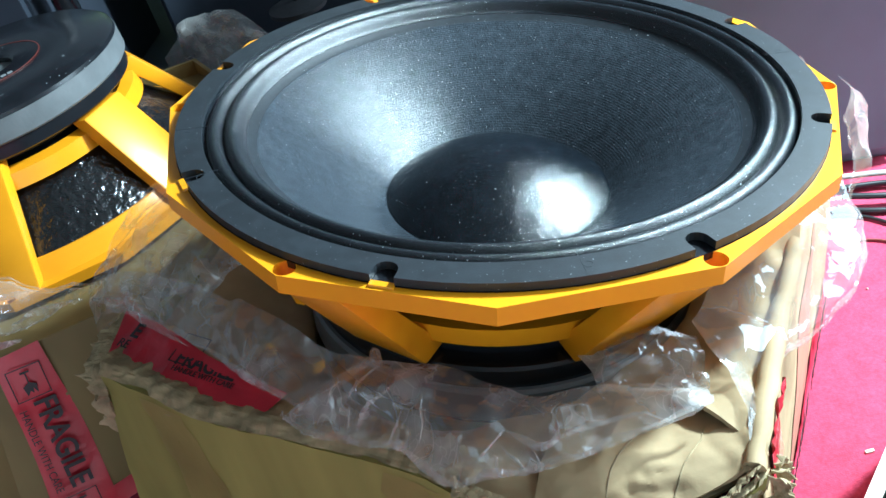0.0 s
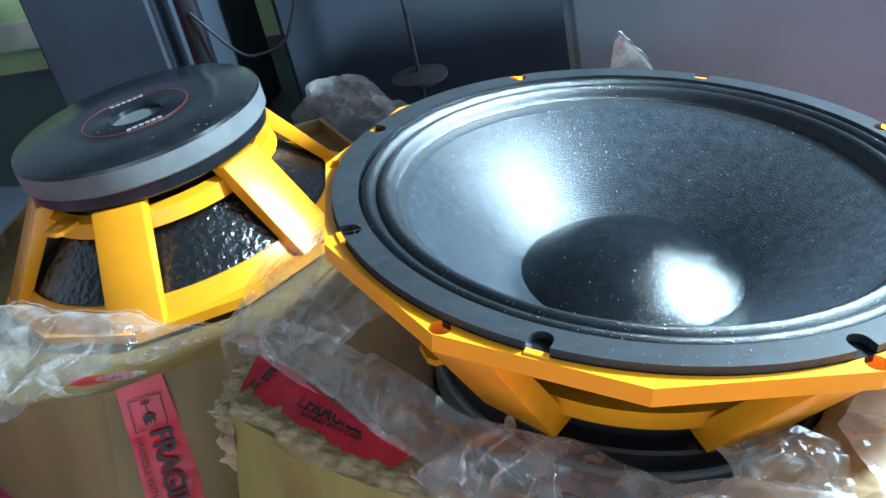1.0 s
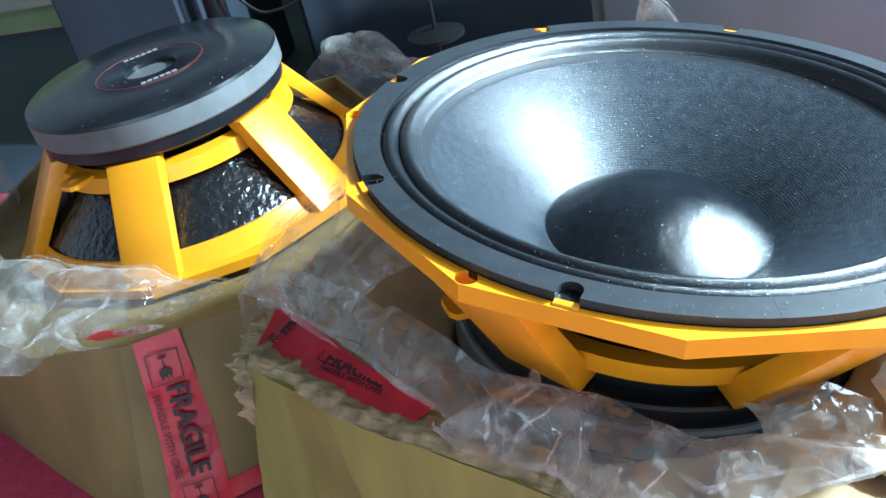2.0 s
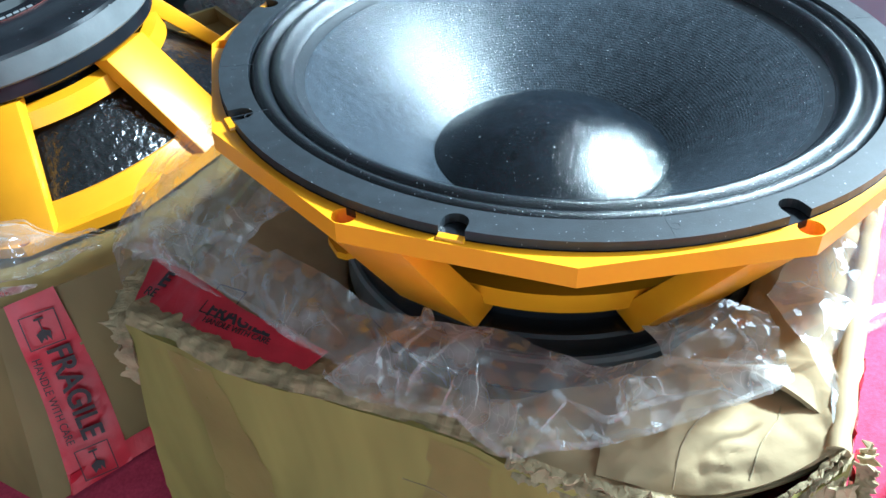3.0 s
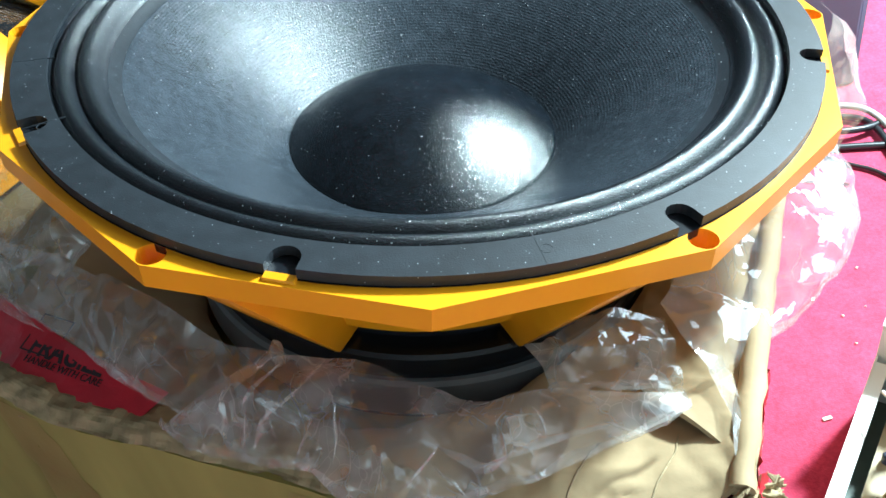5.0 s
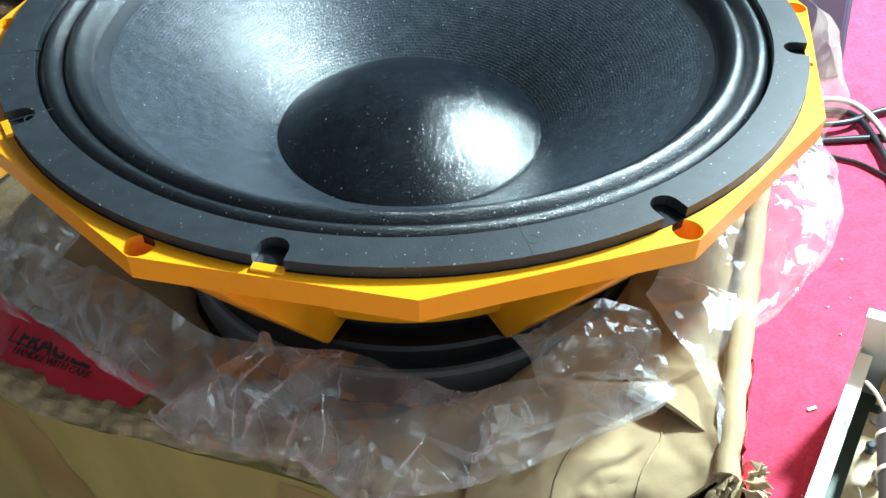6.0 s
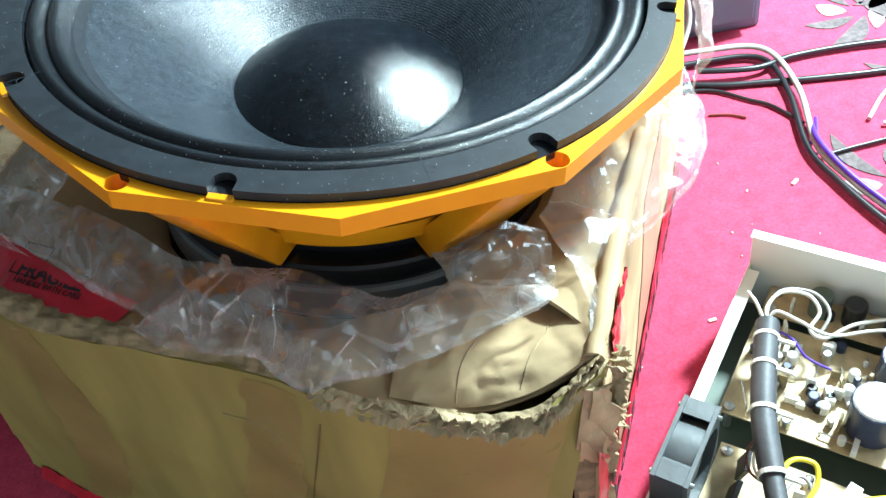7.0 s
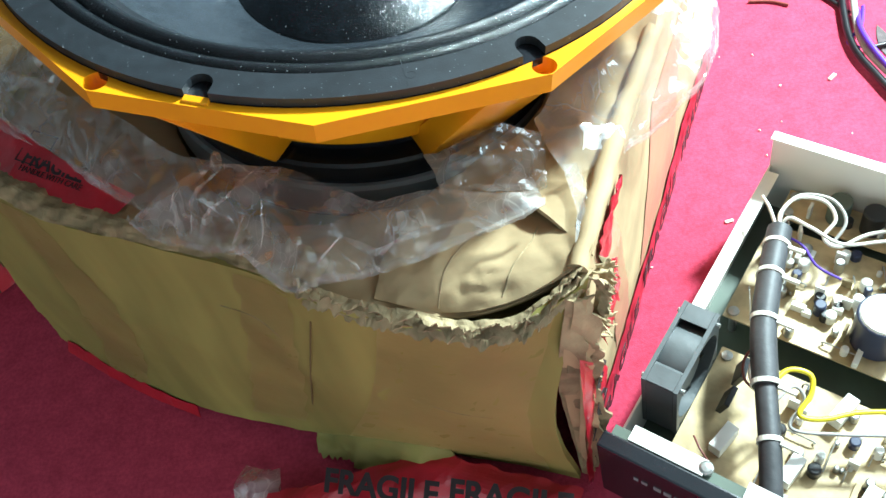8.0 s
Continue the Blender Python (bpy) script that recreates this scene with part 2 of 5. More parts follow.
# ---- mesh helpers ----
def obj(name, bm, mat, parent=None, label="", smooth=None):
    me = bpy.data.meshes.new(name)
    bm.normal_update()
    bm.to_mesh(me)
    bm.free()
    me.materials.append(mat)
    if smooth is not None:
        for p in me.polygons:
            p.use_smooth = True
        me.set_sharp_from_angle(angle=radians(smooth))
    ob = new(name, me)
    if parent:
        ob.parent = parent
    if label:
        ob["label"] = label
    return ob


part = obj


def group_root(name, m, label, category, group="", kind=""):
    e = new(name)
    e.empty_display_size = 0.02
    e.matrix_world = m
    return tagged(e, label, category, group, kind)


def lathe(profile, n=96, closed=False):
    bm = bmesh.new()
    rings = []
    for r, z in profile:
        if r < 1e-6:
            rings.append([bm.verts.new((0, 0, z))])
        else:
            rings.append([bm.verts.new((r * math.cos(2 * math.pi * i / n), r * math.sin(2 * math.pi * i / n), z)) for i in range(n)])
    pairs = list(zip(rings, rings[1:]))
    if closed:
        pairs.append((rings[-1], rings[0]))
    for a, b in pairs:
        for i in range(n):
            j = (i + 1) % n
            f = [a[i % len(a)], a[j % len(a)], b[j % len(b)], b[i % len(b)]]
            f = list(dict.fromkeys(f))
            if len(f) > 2:
                bm.faces.new(f)
    bmesh.ops.recalc_face_normals(bm, faces=bm.faces)
    return bm


def plate(loops, z0, z1):
    """A flat plate between z0 and z1 bounded by the first loop, with the other loops cut through it."""
    bm = bmesh.new()
    edges = []
    for loop in loops:
        vs = [bm.verts.new((x, y, z1)) for x, y in loop]
        edges += [bm.edges.new((vs[i], vs[(i + 1) % len(vs)])) for i in range(len(vs))]
    bmesh.ops.triangle_fill(bm, use_beauty=True, use_dissolve=False, edges=edges)
    ex = bmesh.ops.extrude_face_region(bm, geom=list(bm.faces))
    for v in ex["geom"]:
        if isinstance(v, bmesh.types.BMVert):
            v.co.z = z0
    bmesh.ops.recalc_face_normals(bm, faces=bm.faces)
    return bm


def circle(r, n=96, cx=0.0, cy=0.0, a0=0.0):
    return [(cx + r * math.cos(a0 + 2 * math.pi * i / n), cy + r * math.sin(a0 + 2 * math.pi * i / n)) for i in range(n)]


def hexa(corners):
    """A solid from eight corners: four below, four above, in the same order."""
    bm = bmesh.new()
    v = [bm.verts.new(c) for c in corners]
    for f in ((3, 2, 1, 0), (4, 5, 6, 7), (0, 1, 5, 4), (1, 2, 6, 5), (2, 3, 7, 6), (3, 0, 4, 7)):
        bm.faces.new([v[i] for i in f])
    return bm


def block(x0, x1, y0, y1, z0, z1, bevel=0.0):
    bm = hexa([(x0, y0, z0), (x1, y0, z0), (x1, y1, z0), (x0, y1, z0), (x0, y0, z1), (x1, y0, z1), (x1, y1, z1), (x0, y1, z1)])
    if bevel:
        bmesh.ops.bevel(bm, geom=list(bm.edges), offset=bevel, segments=2, affect="EDGES", profile=0.6)
    return bm


def bevelled(bm, w, seg=2):
    bmesh.ops.recalc_face_normals(bm, faces=bm.faces)
    bmesh.ops.bevel(bm, geom=list(bm.edges), offset=w, segments=seg, affect="EDGES", profile=0.6)
    return bm


def polar(r, deg, z=None):
    a = radians(deg)
    return (r * math.cos(a), r * math.sin(a)) if z is None else (r * math.cos(a), r * math.sin(a), z)


def tube(points, r, n=8, res=8):
    """A round cable along a smooth line through the points."""
    pts = [Vector(p) for p in points]
    line = []
    for i in range(len(pts) - 1):
        p0, p1, p2, p3 = pts[max(i - 1, 0)], pts[i], pts[i + 1], pts[min(i + 2, len(pts) - 1)]
        for k in range(res):
            t = k / res
            line.append(0.5 * (2 * p1 + (p2 - p0) * t + (2 * p0 - 5 * p1 + 4 * p2 - p3) * t * t + (3 * p1 - p0 - 3 * p2 + p3) * t ** 3))
    line.append(pts[-1])
    bm = bmesh.new()
    rings = []
    for i, p in enumerate(line):
        d = (line[min(i + 1, len(line) - 1)] - line[max(i - 1, 0)]).normalized()
        u = d.cross(Vector((0, 0, 1)))
        u = u.normalized() if u.length > 0.01 else Vector((1, 0, 0))
        w = d.cross(u)
        rings.append([bm.verts.new(p + r * (math.cos(2 * math.pi * k / n) * u + math.sin(2 * math.pi * k / n) * w)) for k in range(n)])
    for a, b in zip(rings, rings[1:]):
        for k in range(n):
            bm.faces.new((a[k], a[(k + 1) % n], b[(k + 1) % n], b[k]))
    bm.faces.new(rings[0][::-1])
    bm.faces.new(rings[-1])
    bmesh.ops.recalc_face_normals(bm, faces=bm.faces)
    return bm


def catmull(pts, n):
    """n places along a smooth line through the points."""
    pts = [Vector(p) for p in pts]
    res = []
    for k in range(n):
        s = k / (n - 1) * (len(pts) - 1)
        i = min(int(s), len(pts) - 2)
        t = s - i
        p1, p2 = pts[i], pts[i + 1]
        p0 = pts[i - 1] if i else p1 * 2 - p2
        p3 = pts[i + 2] if i + 2 < len(pts) else p2 * 2 - p1
        res.append(0.5 * (2 * p1 + (p2 - p0) * t + (2 * p0 - 5 * p1 + 4 * p2 - p3) * t * t + (3 * p1 - p0 - 3 * p2 + p3) * t ** 3))
    return res


def crease(p, seed, octaves):
    h = 0.0
    for f, a in octaves:
        h += a * (1 - 2.2 * abs(noise.noise(Vector((p.x * f + seed, p.y * f - seed, p.z * f + 2 * seed)))))
    return h


def facet(p, seed, octaves):
    """Flat facets that meet in sharp folds, like stiff crumpled film."""
    h = 0.0
    for k, (f, a) in enumerate(octaves):
        c, s = math.cos(seed + 1.3 * k), math.sin(seed + 1.3 * k)
        u, v = p.x + 0.35 * p.z, p.y + 0.8 * p.z
        w = 0.22 * noise.noise(Vector((u * f * 0.8, v * f * 0.8, seed)))
        x, y = (c * u - s * v) * f + w, (s * u + c * v) * f * 0.75 - w
        i, j = math.floor(x), math.floor(y)
        x, y = x - i, y - j
        h00, h10, h01, h11 = (2 * (abs(math.sin(127.1 * m + 311.7 * n + 74.7 * seed + k) * 4375.85) % 1.0) - 1 for m, n in ((i, j), (i + 1, j), (i, j + 1), (i + 1, j + 1)))
        h += a * (h00 + (h10 - h00) * x + (h11 - h10) * y if x > y else h00 + (h01 - h00) * y + (h11 - h01) * x)
    return h


SOFT = ((14, 0.004), (40, 0.0015))
FILM = ((20, 0.0075), (46, 0.0038), (105, 0.0012))


def sheet(curves, nu, nv, octaves=SOFT, seed=1.0, thick=0.0, ragged=0.0, fixed=False, relief=crease):
    """A crumpled sheet stretched over a few lines. ragged: metres by which its first and last edges are torn in and out."""
    lines = [catmull(c, nu) for c in curves]
    bm = bmesh.new()
    grid = []
    for i in range(nu):
        col = catmull([l[i] for l in lines], nv) if len(lines) > 1 else lines[0]
        if ragged:
            d = (col[-1] - col[-2]).normalized()
            for w, idx in ((0.75, -1), (0.35, -2)):
                col[idx] = col[idx] + d * ragged * w * (noise.noise(Vector((i * 0.19, seed, 0))) + 0.5 * noise.noise(Vector((i * 0.6, seed, 5))))
        grid.append(col)
    verts = []
    for i in range(nu):
        row = []
        for j in range(nv):
            a = grid[min(i + 1, nu - 1)][j] - grid[max(i - 1, 0)][j]
            b = grid[i][min(j + 1, nv - 1)] - grid[i][max(j - 1, 0)]
            n = a.cross(b)
            n = n.normalized() if n.length > 1e-9 else Vector((0, 0, 1))
            p = grid[i][j]
            e = 1.0
            if fixed:
                e = min(1.0, 6 * min(i, nu - 1 - i) / nu, 6 * min(j, nv - 1 - j) / nv)
            row.append(bm.verts.new(p + n * e * relief(p, seed, octaves)))
        verts.append(row)
    for i in range(nu - 1):
        for j in range(nv - 1):
            bm.faces.new((verts[i][j], verts[i + 1][j], verts[i + 1][j + 1], verts[i][j + 1]))
    if thick:
        bmesh.ops.recalc_face_normals(bm, faces=bm.faces)
        bmesh.ops.solidify(bm, geom=list(bm.faces), thickness=thick)
    return bm


def lettering(text, size, m, mat, parent, bold=0.0, name="lettering", squeeze=1.0):
    c = bpy.data.curves.new(name, "FONT")
    c.body, c.size, c.offset, c.extrude, c.align_x, c.align_y = text, size, bold, 0.0002, "CENTER", "CENTER"
    tmp = bpy.data.objects.new(name, c)
    me = bpy.data.meshes.new_from_object(tmp)
    bpy.data.objects.remove(tmp)
    me.materials.append(mat)
    ob = new(name, me)
    ob.parent = parent
    ob.matrix_local = m @ Matrix.Diagonal((squeeze, 1, 1, 1))
    return ob


# ---- the room ----
tagged(obj("floor", block(-3, 1.95, -1.20, 3.2, -0.1, 0), CARPET), "red carpet floor", "floor", kind="structure")
tagged(obj("wall_back", block(-3, 2.05, 3.2, 3.35, 0, 2.6), ROOM), "pale plaster wall", "wall", kind="structure")
tagged(obj("wall_left", block(-3.15, -3, -1.30, 3.35, 0, 2.6), ROOM), "pale plaster wall", "wall", kind="structure")
for nm, box in (("wall_right", (1.9, 2.05, -1.147, -0.40, 0, 2.6)), ("wall_right_far", (1.9, 2.05, 1.30, 3.2, 0, 2.6)), ("wall_sill", (1.9, 2.05, -0.40, 1.30, 0, 0.35)), ("wall_lintel", (1.9, 2.05, -0.40, 1.30, 2.05, 2.6))):
    tagged(obj(nm, block(*box), ROOM), "pale plaster wall round a window opening", "wall", kind="structure")
# unseen wall behind the camera: pale below for bounce, dark above, one fill opening
for nm, x0, x1, z0, z1, mat in (("wall_front", -3, -0.70, 0.62, 2.6, SOFFIT), ("wall_front_near", 0.0, 2.05, 0.62, 2.6, SOFFIT), ("wall_front_lintel", -0.70, 0.0, 0.75, 2.6, SOFFIT), ("wall_bounce", -3, -0.70, 0, 0.62, PALE), ("wall_bounce_near", 0.0, 2.05, 0, 0.62, PALE), ("wall_bounce_sill", -0.70, 0.0, 0, 0.2, PALE)):
    tagged(obj(nm, block(x0, x1, -1.30, -1.15, z0, z1), mat), "unseen wall, pale below to bounce light, dark above, round a fill opening", "wall", kind="structure")
# ceiling out of view, kept dark so little light bounces onto the carpet
tagged(obj("ceiling", block(-3.1, 2.0, -1.28, 3.3, 2.6, 2.7), SOFFIT), "unseen ceiling, dark to cut bounce", "ceiling", kind="structure")


# ---- woofers ----
def woofer(m, label, notch0=29.5, tab_at=210):
    """A large woofer lying at the pose m: local z points out of the front, and z = 0 is the top of its yellow rim."""
    root = group_root("woofer", m, label, "loudspeaker", "two woofers")
    rim_outer = []
    for k in range(12):
        rim_outer.append(polar(0.2265 if k % 2 == 0 else 0.2257, 30 * k))
    holes = [circle(0.0064, 20, *polar(0.2195, 60 * k)) for k in range(6)]
    rim = plate([rim_outer, circle(0.198, 96)] + holes, -0.0115, 0.0)
    part("rim", rim, YELLOW, root)
    # gasket with eight open slots
    loop = []
    for k in range(8):
        a = notch0 + 45 * k
        half = math.degrees(0.0065 / 0.2135)
        loop.append(polar(0.2135, a - half))
        c = Vector(polar(0.2075, a))
        for j in range(9):
            th = radians(a - 90 - 180 * j / 8)
            loop.append((c.x + 0.0065 * math.cos(th), c.y + 0.0065 * math.sin(th)))
        loop.append(polar(0.2135, a + half))
        for j in range(1, 12):
            loop.append(polar(0.2135, a + half + (45 - 2 * half) * j / 12))
    part("gasket", plate([loop, circle(0.1962, 120)], 0.0005, 0.0055), GASKET, root)
    part("slot_bed", lathe([(0.2, -0.004), (0.214, -0.004), (0.214, 0.0003), (0.2, 0.0003)], 96, True), BLACK, root)
    for k in (0, 1, 3, 4, 5, 7):
        t = hexa([polar(0.2135, notch0 + 45 * k - 2, -0.002), polar(0.2172, notch0 + 45 * k - 2, -0.002), polar(0.2172, notch0 + 45 * k + 2, -0.002), polar(0.2135, notch0 + 45 * k + 2, -0.002),
                  polar(0.213, notch0 + 45 * k - 1.7, 0.0018), polar(0.2165, notch0 + 45 * k - 1.7, 0.0014), polar(0.2165, notch0 + 45 * k + 1.7, 0.0014), polar(0.213, notch0 + 45 * k + 1.7, 0.0018)])
        part("rim_tab", t, YELLOW, root)
    for a in (-78, -150, 12, 102, 192):
        part("gasket_seam", plate([[polar(0.193, a), polar(0.2133, a), polar(0.2133, a + 0.1), polar(0.193, a + 0.1)]], 0.0050, 0.0056), GASKET, root)
        part("gasket_seam", plate([circle(0.0026, 16, *polar(0.2045, a + 0.8)), circle(0.0023, 16, *polar(0.2045, a + 0.8))], 0.0050, 0.0056), GASKET, root)
    # surround with two rolls
    prof = [(0.1962, 0.0035), (0.1955, -0.001)]
    for j in range(13):
        u = j / 12
        prof.append((0.1952 - 0.0117 * u, -0.0012 + 0.006 * math.sin(math.pi * u) ** 0.85))
    for j in range(1, 15):
        u = j / 14
        prof.append((0.1835 - 0.0122 * u, -0.0012 - 0.0028 * u + 0.0062 * math.sin(math.pi * u) ** 0.85))
    prof += [(0.1705, -0.0052), (0.1690, -0.0062)]
    part("surround", lathe(prof, 144), SURROUND, root, smooth=60)
    # smooth glue band, a fine ridge, then the ribbed cone
    part("glue_band", lathe([(0.1698, -0.0060), (0.1672, -0.0078), (0.1640, -0.0100), (0.1630, -0.0105)], 144), CONE_EDGE, root, smooth=60)
    cone = [(0.1634, -0.0103), (0.1625, -0.0108)]
    for j in range(0, 25):
        u = j / 24
        r = 0.1615 - (0.1615 - 0.079) * u
        cone.append((r, -0.0115 - 0.0647 * (0.78 * u + 0.22 * u * u)))
    part("cone", lathe(cone, 144), CONE, root, smooth=60)
    cap = [(0.0812, -0.0752), (0.0806, -0.0735), (0.0795, -0.0725)]
    for j in range(1, 15):
        u = j / 14
        cap.append((0.0795 * (1 - u), -0.0725 + 0.030 * (1 - (1 - u) ** 2)))
    part("dust_cap", lathe(cap, 96), CAP, root, smooth=60)
    part("cone_back", lathe([(0.197, -0.010), (0.190, -0.026), (0.180, -0.036), (0.155, -0.060), (0.125, -0.088), (0.105, -0.108)], 120), CONE_BACK, root, smooth=60)
    # basket: skirt, six arms, ring
    part("basket_skirt", lathe([(0.196, -0.0094), (0.210, -0.0094), (0.202, -0.016), (0.193, -0.030), (0.190, -0.030), (0.195, -0.016)], 96, True), YELLOW, root, smooth=35)
    part("basket_ring", lathe([(0.126, -0.089), (0.1435, -0.0855), (0.1395, -0.1022), (0.126, -0.1055)], 96, True), YELLOW, root, smooth=35)
    for k in range(6):
        a = 60 * k
        ux, uy = polar(1, a)
        def at(r, s, z):
            return (r * ux - s * uy, r * uy + s * ux, z)
        arm = hexa([at(0.202, -0.031, -0.0098), at(0.219, -0.031, -0.0098), at(0.219, 0.031, -0.0098), at(0.202, 0.031, -0.0098),
                    at(0.122, -0.0290, -0.1145), at(0.1435, -0.0290, -0.1180), at(0.1435, 0.0290, -0.1180), at(0.122, 0.0290, -0.1145)])
        bmesh.ops.recalc_face_normals(arm, faces=arm.faces)
        part("basket_arm", bevelled(arm, 0.0025), YELLOW, root, smooth=35)
    # magnet
    part("top_plate", lathe([(0.0, -0.1115), (0.126, -0.1115), (0.1275, -0.113), (0.1275, -0.1185), (0.1405, -0.119), (0.1425, -0.121), (0.1425, -0.135), (0.0, -0.135)], 96), BLACK, root, smooth=35)
    part("magnet", lathe([(0.0, -0.1352), (0.145, -0.1352), (0.147, -0.1375), (0.147, -0.160), (0.0, -0.160)], 96), FERRITE, root, smooth=35)
    part("back_plate", lathe([(0.03, -0.150), (0.03, -0.1655), (0.034, -0.168), (0.139, -0.168), (0.1455, -0.164), (0.1465, -0.1602), (0.03, -0.1602)], 120), PLATE, root, smooth=35)
    part("vent", lathe([(0.0, -0.152), (0.0295, -0.152)], 32), BLACK, root)
    part("printed_ring", lathe([(0.062, -0.1682), (0.0632, -0.1682), (0.0632, -0.1686), (0.062, -0.1686)], 64, True), REDLINE, root, "thin red printed ring")
    for a in (60, 240):
        for k in range(6):
            bm = block(-0.004 + 0.0072 * (k - 2.5), 0.0015 + 0.0072 * (k - 2.5), -0.003, 0.003, -0.1686, -0.1682)
            ob = part("print_bar", bm, PRINT, root)
            ob.matrix_local = pose(0, 0, 0, 0, 0, a) @ Matrix.Translation((0, 0.052, 0))
    # terminal tab in one window
    tab = plate([[(0.0, -0.016), (0.024, -0.013), (0.028, -0.008), (0.028, 0.008), (0.024, 0.013), (0.0, 0.016)], circle(0.006, 14, 0.016, 0)], -0.0025, 0.0025)
    ob = part("terminal_tab", tab, YELLOW, root)
    ob.matrix_local = pose(0, 0, 0, 0, 0, tab_at) @ Matrix.Translation((0.136, 0, -0.103))
    return root


MAIN = pose(0.048, 0.011, 0.339, -2.326, 9.788, -0.199)
woofer(MAIN, "large woofer with yellow basket lying face up on a box")
LEFT = pose(-0.517, 0.339, 0.147, 1.763, -0.769, -50.067)
woofer(LEFT @ pose(0, 0, 0, 180, 0, 0) @ pose(0, 0, 0, 0, 0, 30), "large woofer with yellow basket lying face down, magnet up", 29.5, 30)


# ---- cartons ----
def frame_on(a, b, up):
    """A pose at a whose x runs to b, and whose y lies near up."""
    x = (Vector(b) - Vector(a)).normalized()
    z = x.cross(Vector(up)).normalized()
    y = z.cross(x)
    m = Matrix((x, y, z)).transposed().to_4x4()
    m.translation = Vector(a)
    return m


FL, FR = Vector((-0.317, -0.087, 0)), Vector((0.140, -0.272, 0))
U, V = Vector((0.927, -0.375, 0)), Vector((0.375, 0.927, 0))
carton = group_root("carton", Matrix.Identity(4), "worn brown cardboard carton with torn top edge and red tape", "box", "two cartons")
BR, BL = FR + V * 0.42, FL + V * 0.42
top_front = [(-0.257, -0.098, 0.241), (-0.216, -0.121, 0.239), (-0.170, -0.149, 0.236), (-0.092, -0.180, 0.234), (-0.027, -0.206, 0.230), (0.010, -0.228, 0.226), (0.060, -0.248, 0.222), (0.108, -0.262, 0.222), (0.140, -0.256, 0.229), (0.163, -0.243, 0.238)]
mid_front = [(-0.280, -0.105, 0.12), (-0.16, -0.168, 0.12), (-0.05, -0.216, 0.12), (0.06, -0.258, 0.12), (0.134, -0.272, 0.13)]
foot_front = [(-0.317, -0.088, 0.0), (-0.240, -0.138, 0.003), (-0.150, -0.182, 0.010), (-0.05, -0.215, 0.016), (0.04, -0.238, 0.012), (0.140, -0.264, 0.0)]
FRONT = (foot_front, mid_front, top_front)
front_panel = part("front_panel", sheet(FRONT, 90, 30, ((9, 0.003), (30, 0.001), (90, 0.0003)), 3.0, 0.005), CARD, carton, smooth=40)
right_top = [(0.163, -0.243, 0.238), (0.190, -0.170, 0.242), (0.221, -0.092, 0.240), (0.258, 0.01, 0.238), (0.302, 0.118, 0.232)]
side_panel = part("side_panel", sheet([[FR + Vector((0.004, 0.009, 0)), FR.lerp(BR, 0.5), BR], [FR + Vector((0.012, 0.004, 0.14)), FR.lerp(BR, 0.5) + Vector((0.006, -0.002, 0.12)), BR + Vector((0.004, 0, 0.12))], right_top], 60, 24, ((10, 0.0018), (30, 0.0007)), 7.0, 0.004), CARD_PALE, carton, smooth=40)
part("side_panel", sheet([[FL, BL], [FL + Vector((0.041, -0.017, 0.12)), BL + Vector((0, 0, 0.12))], [(-0.257, -0.098, 0.241), BL + Vector((0.02, 0, 0.24))]], 40, 20, SOFT, 9.0, 0.005), CARD, carton, smooth=40)
part("back_panel", sheet([[BL, BR], [BL + Vector((0.01, 0, 0.18)), BR + Vector((-0.004, -0.004, 0.18))]], 30, 16, SOFT, 11.0, 0.005), CARD, carton, smooth=40)
# rolled edge of the side panel
roll = tube([Vector(p) + Vector((-0.004, 0.001, 0.002 + 0.003 * (i % 2))) for i, p in enumerate(right_top)], 0.006, 10, 10)
for v in roll.verts:
    v.co += noise.noise_vector(v.co * 70) * 0.0016 + noise.noise_vector(v.co * 230) * 0.0006
part("rolled_edge", roll, CARD_PALE, carton, smooth=60)
# deck of folded flaps with the hole in which the magnet sits
HX, HY = 0.024, 0.005


def deck_line(r, dz):
    pts = []
    for k in range(25):
        a = 2 * math.pi * k / 24
        pts.append((HX + r * math.cos(a), HY + r * math.sin(a), 0.198 + dz + 0.016 * max(0.0, math.cos(a + 0.35))))
    return pts


def box_line(k):
    """Places round the inside of the carton's rim, met by rays from the hole's centre."""
    inner = [Vector((-0.262, -0.108)), Vector((-0.15, -0.155)), Vector((-0.03, -0.200)), Vector((0.03, -0.232)), Vector((0.105, -0.256)), Vector((0.156, -0.242)), Vector((0.298, 0.115)), Vector((-0.14, 0.295))]
    pts = []
    for j in range(25):
        a = 2 * math.pi * j / 24
        d = Vector((math.cos(a), math.sin(a)))
        best = 9.0
        for p, q in zip(inner, inner[1:] + inner[:1]):
            e = q - p
            den = d.x * e.y - d.y * e.x
            if abs(den) > 1e-9:
                w = p - Vector((HX, HY))
                t = (w.x * e.y - w.y * e.x) / den
                s = (w.x * d.y - w.y * d.x) / den
                if t > 0 and 0 <= s <= 1:
                    best = min(best, t)
        pts.append((HX + d.x * best * k, HY + d.y * best * k, 0.230))
    return pts


part("top_flap", sheet([deck_line(0.150, -0.02), deck_line(0.158, 0.0), box_line(0.9), box_line(1.0)], 145, 22, ((12, 0.004), (26, 0.003), (60, 0.001)), 21.0, 0.003), CARD_PALE, carton, smooth=30)
part("inner_tray", plate([circle(0.17, 48, HX, HY)], 0.01, 0.148), CARD, carton)
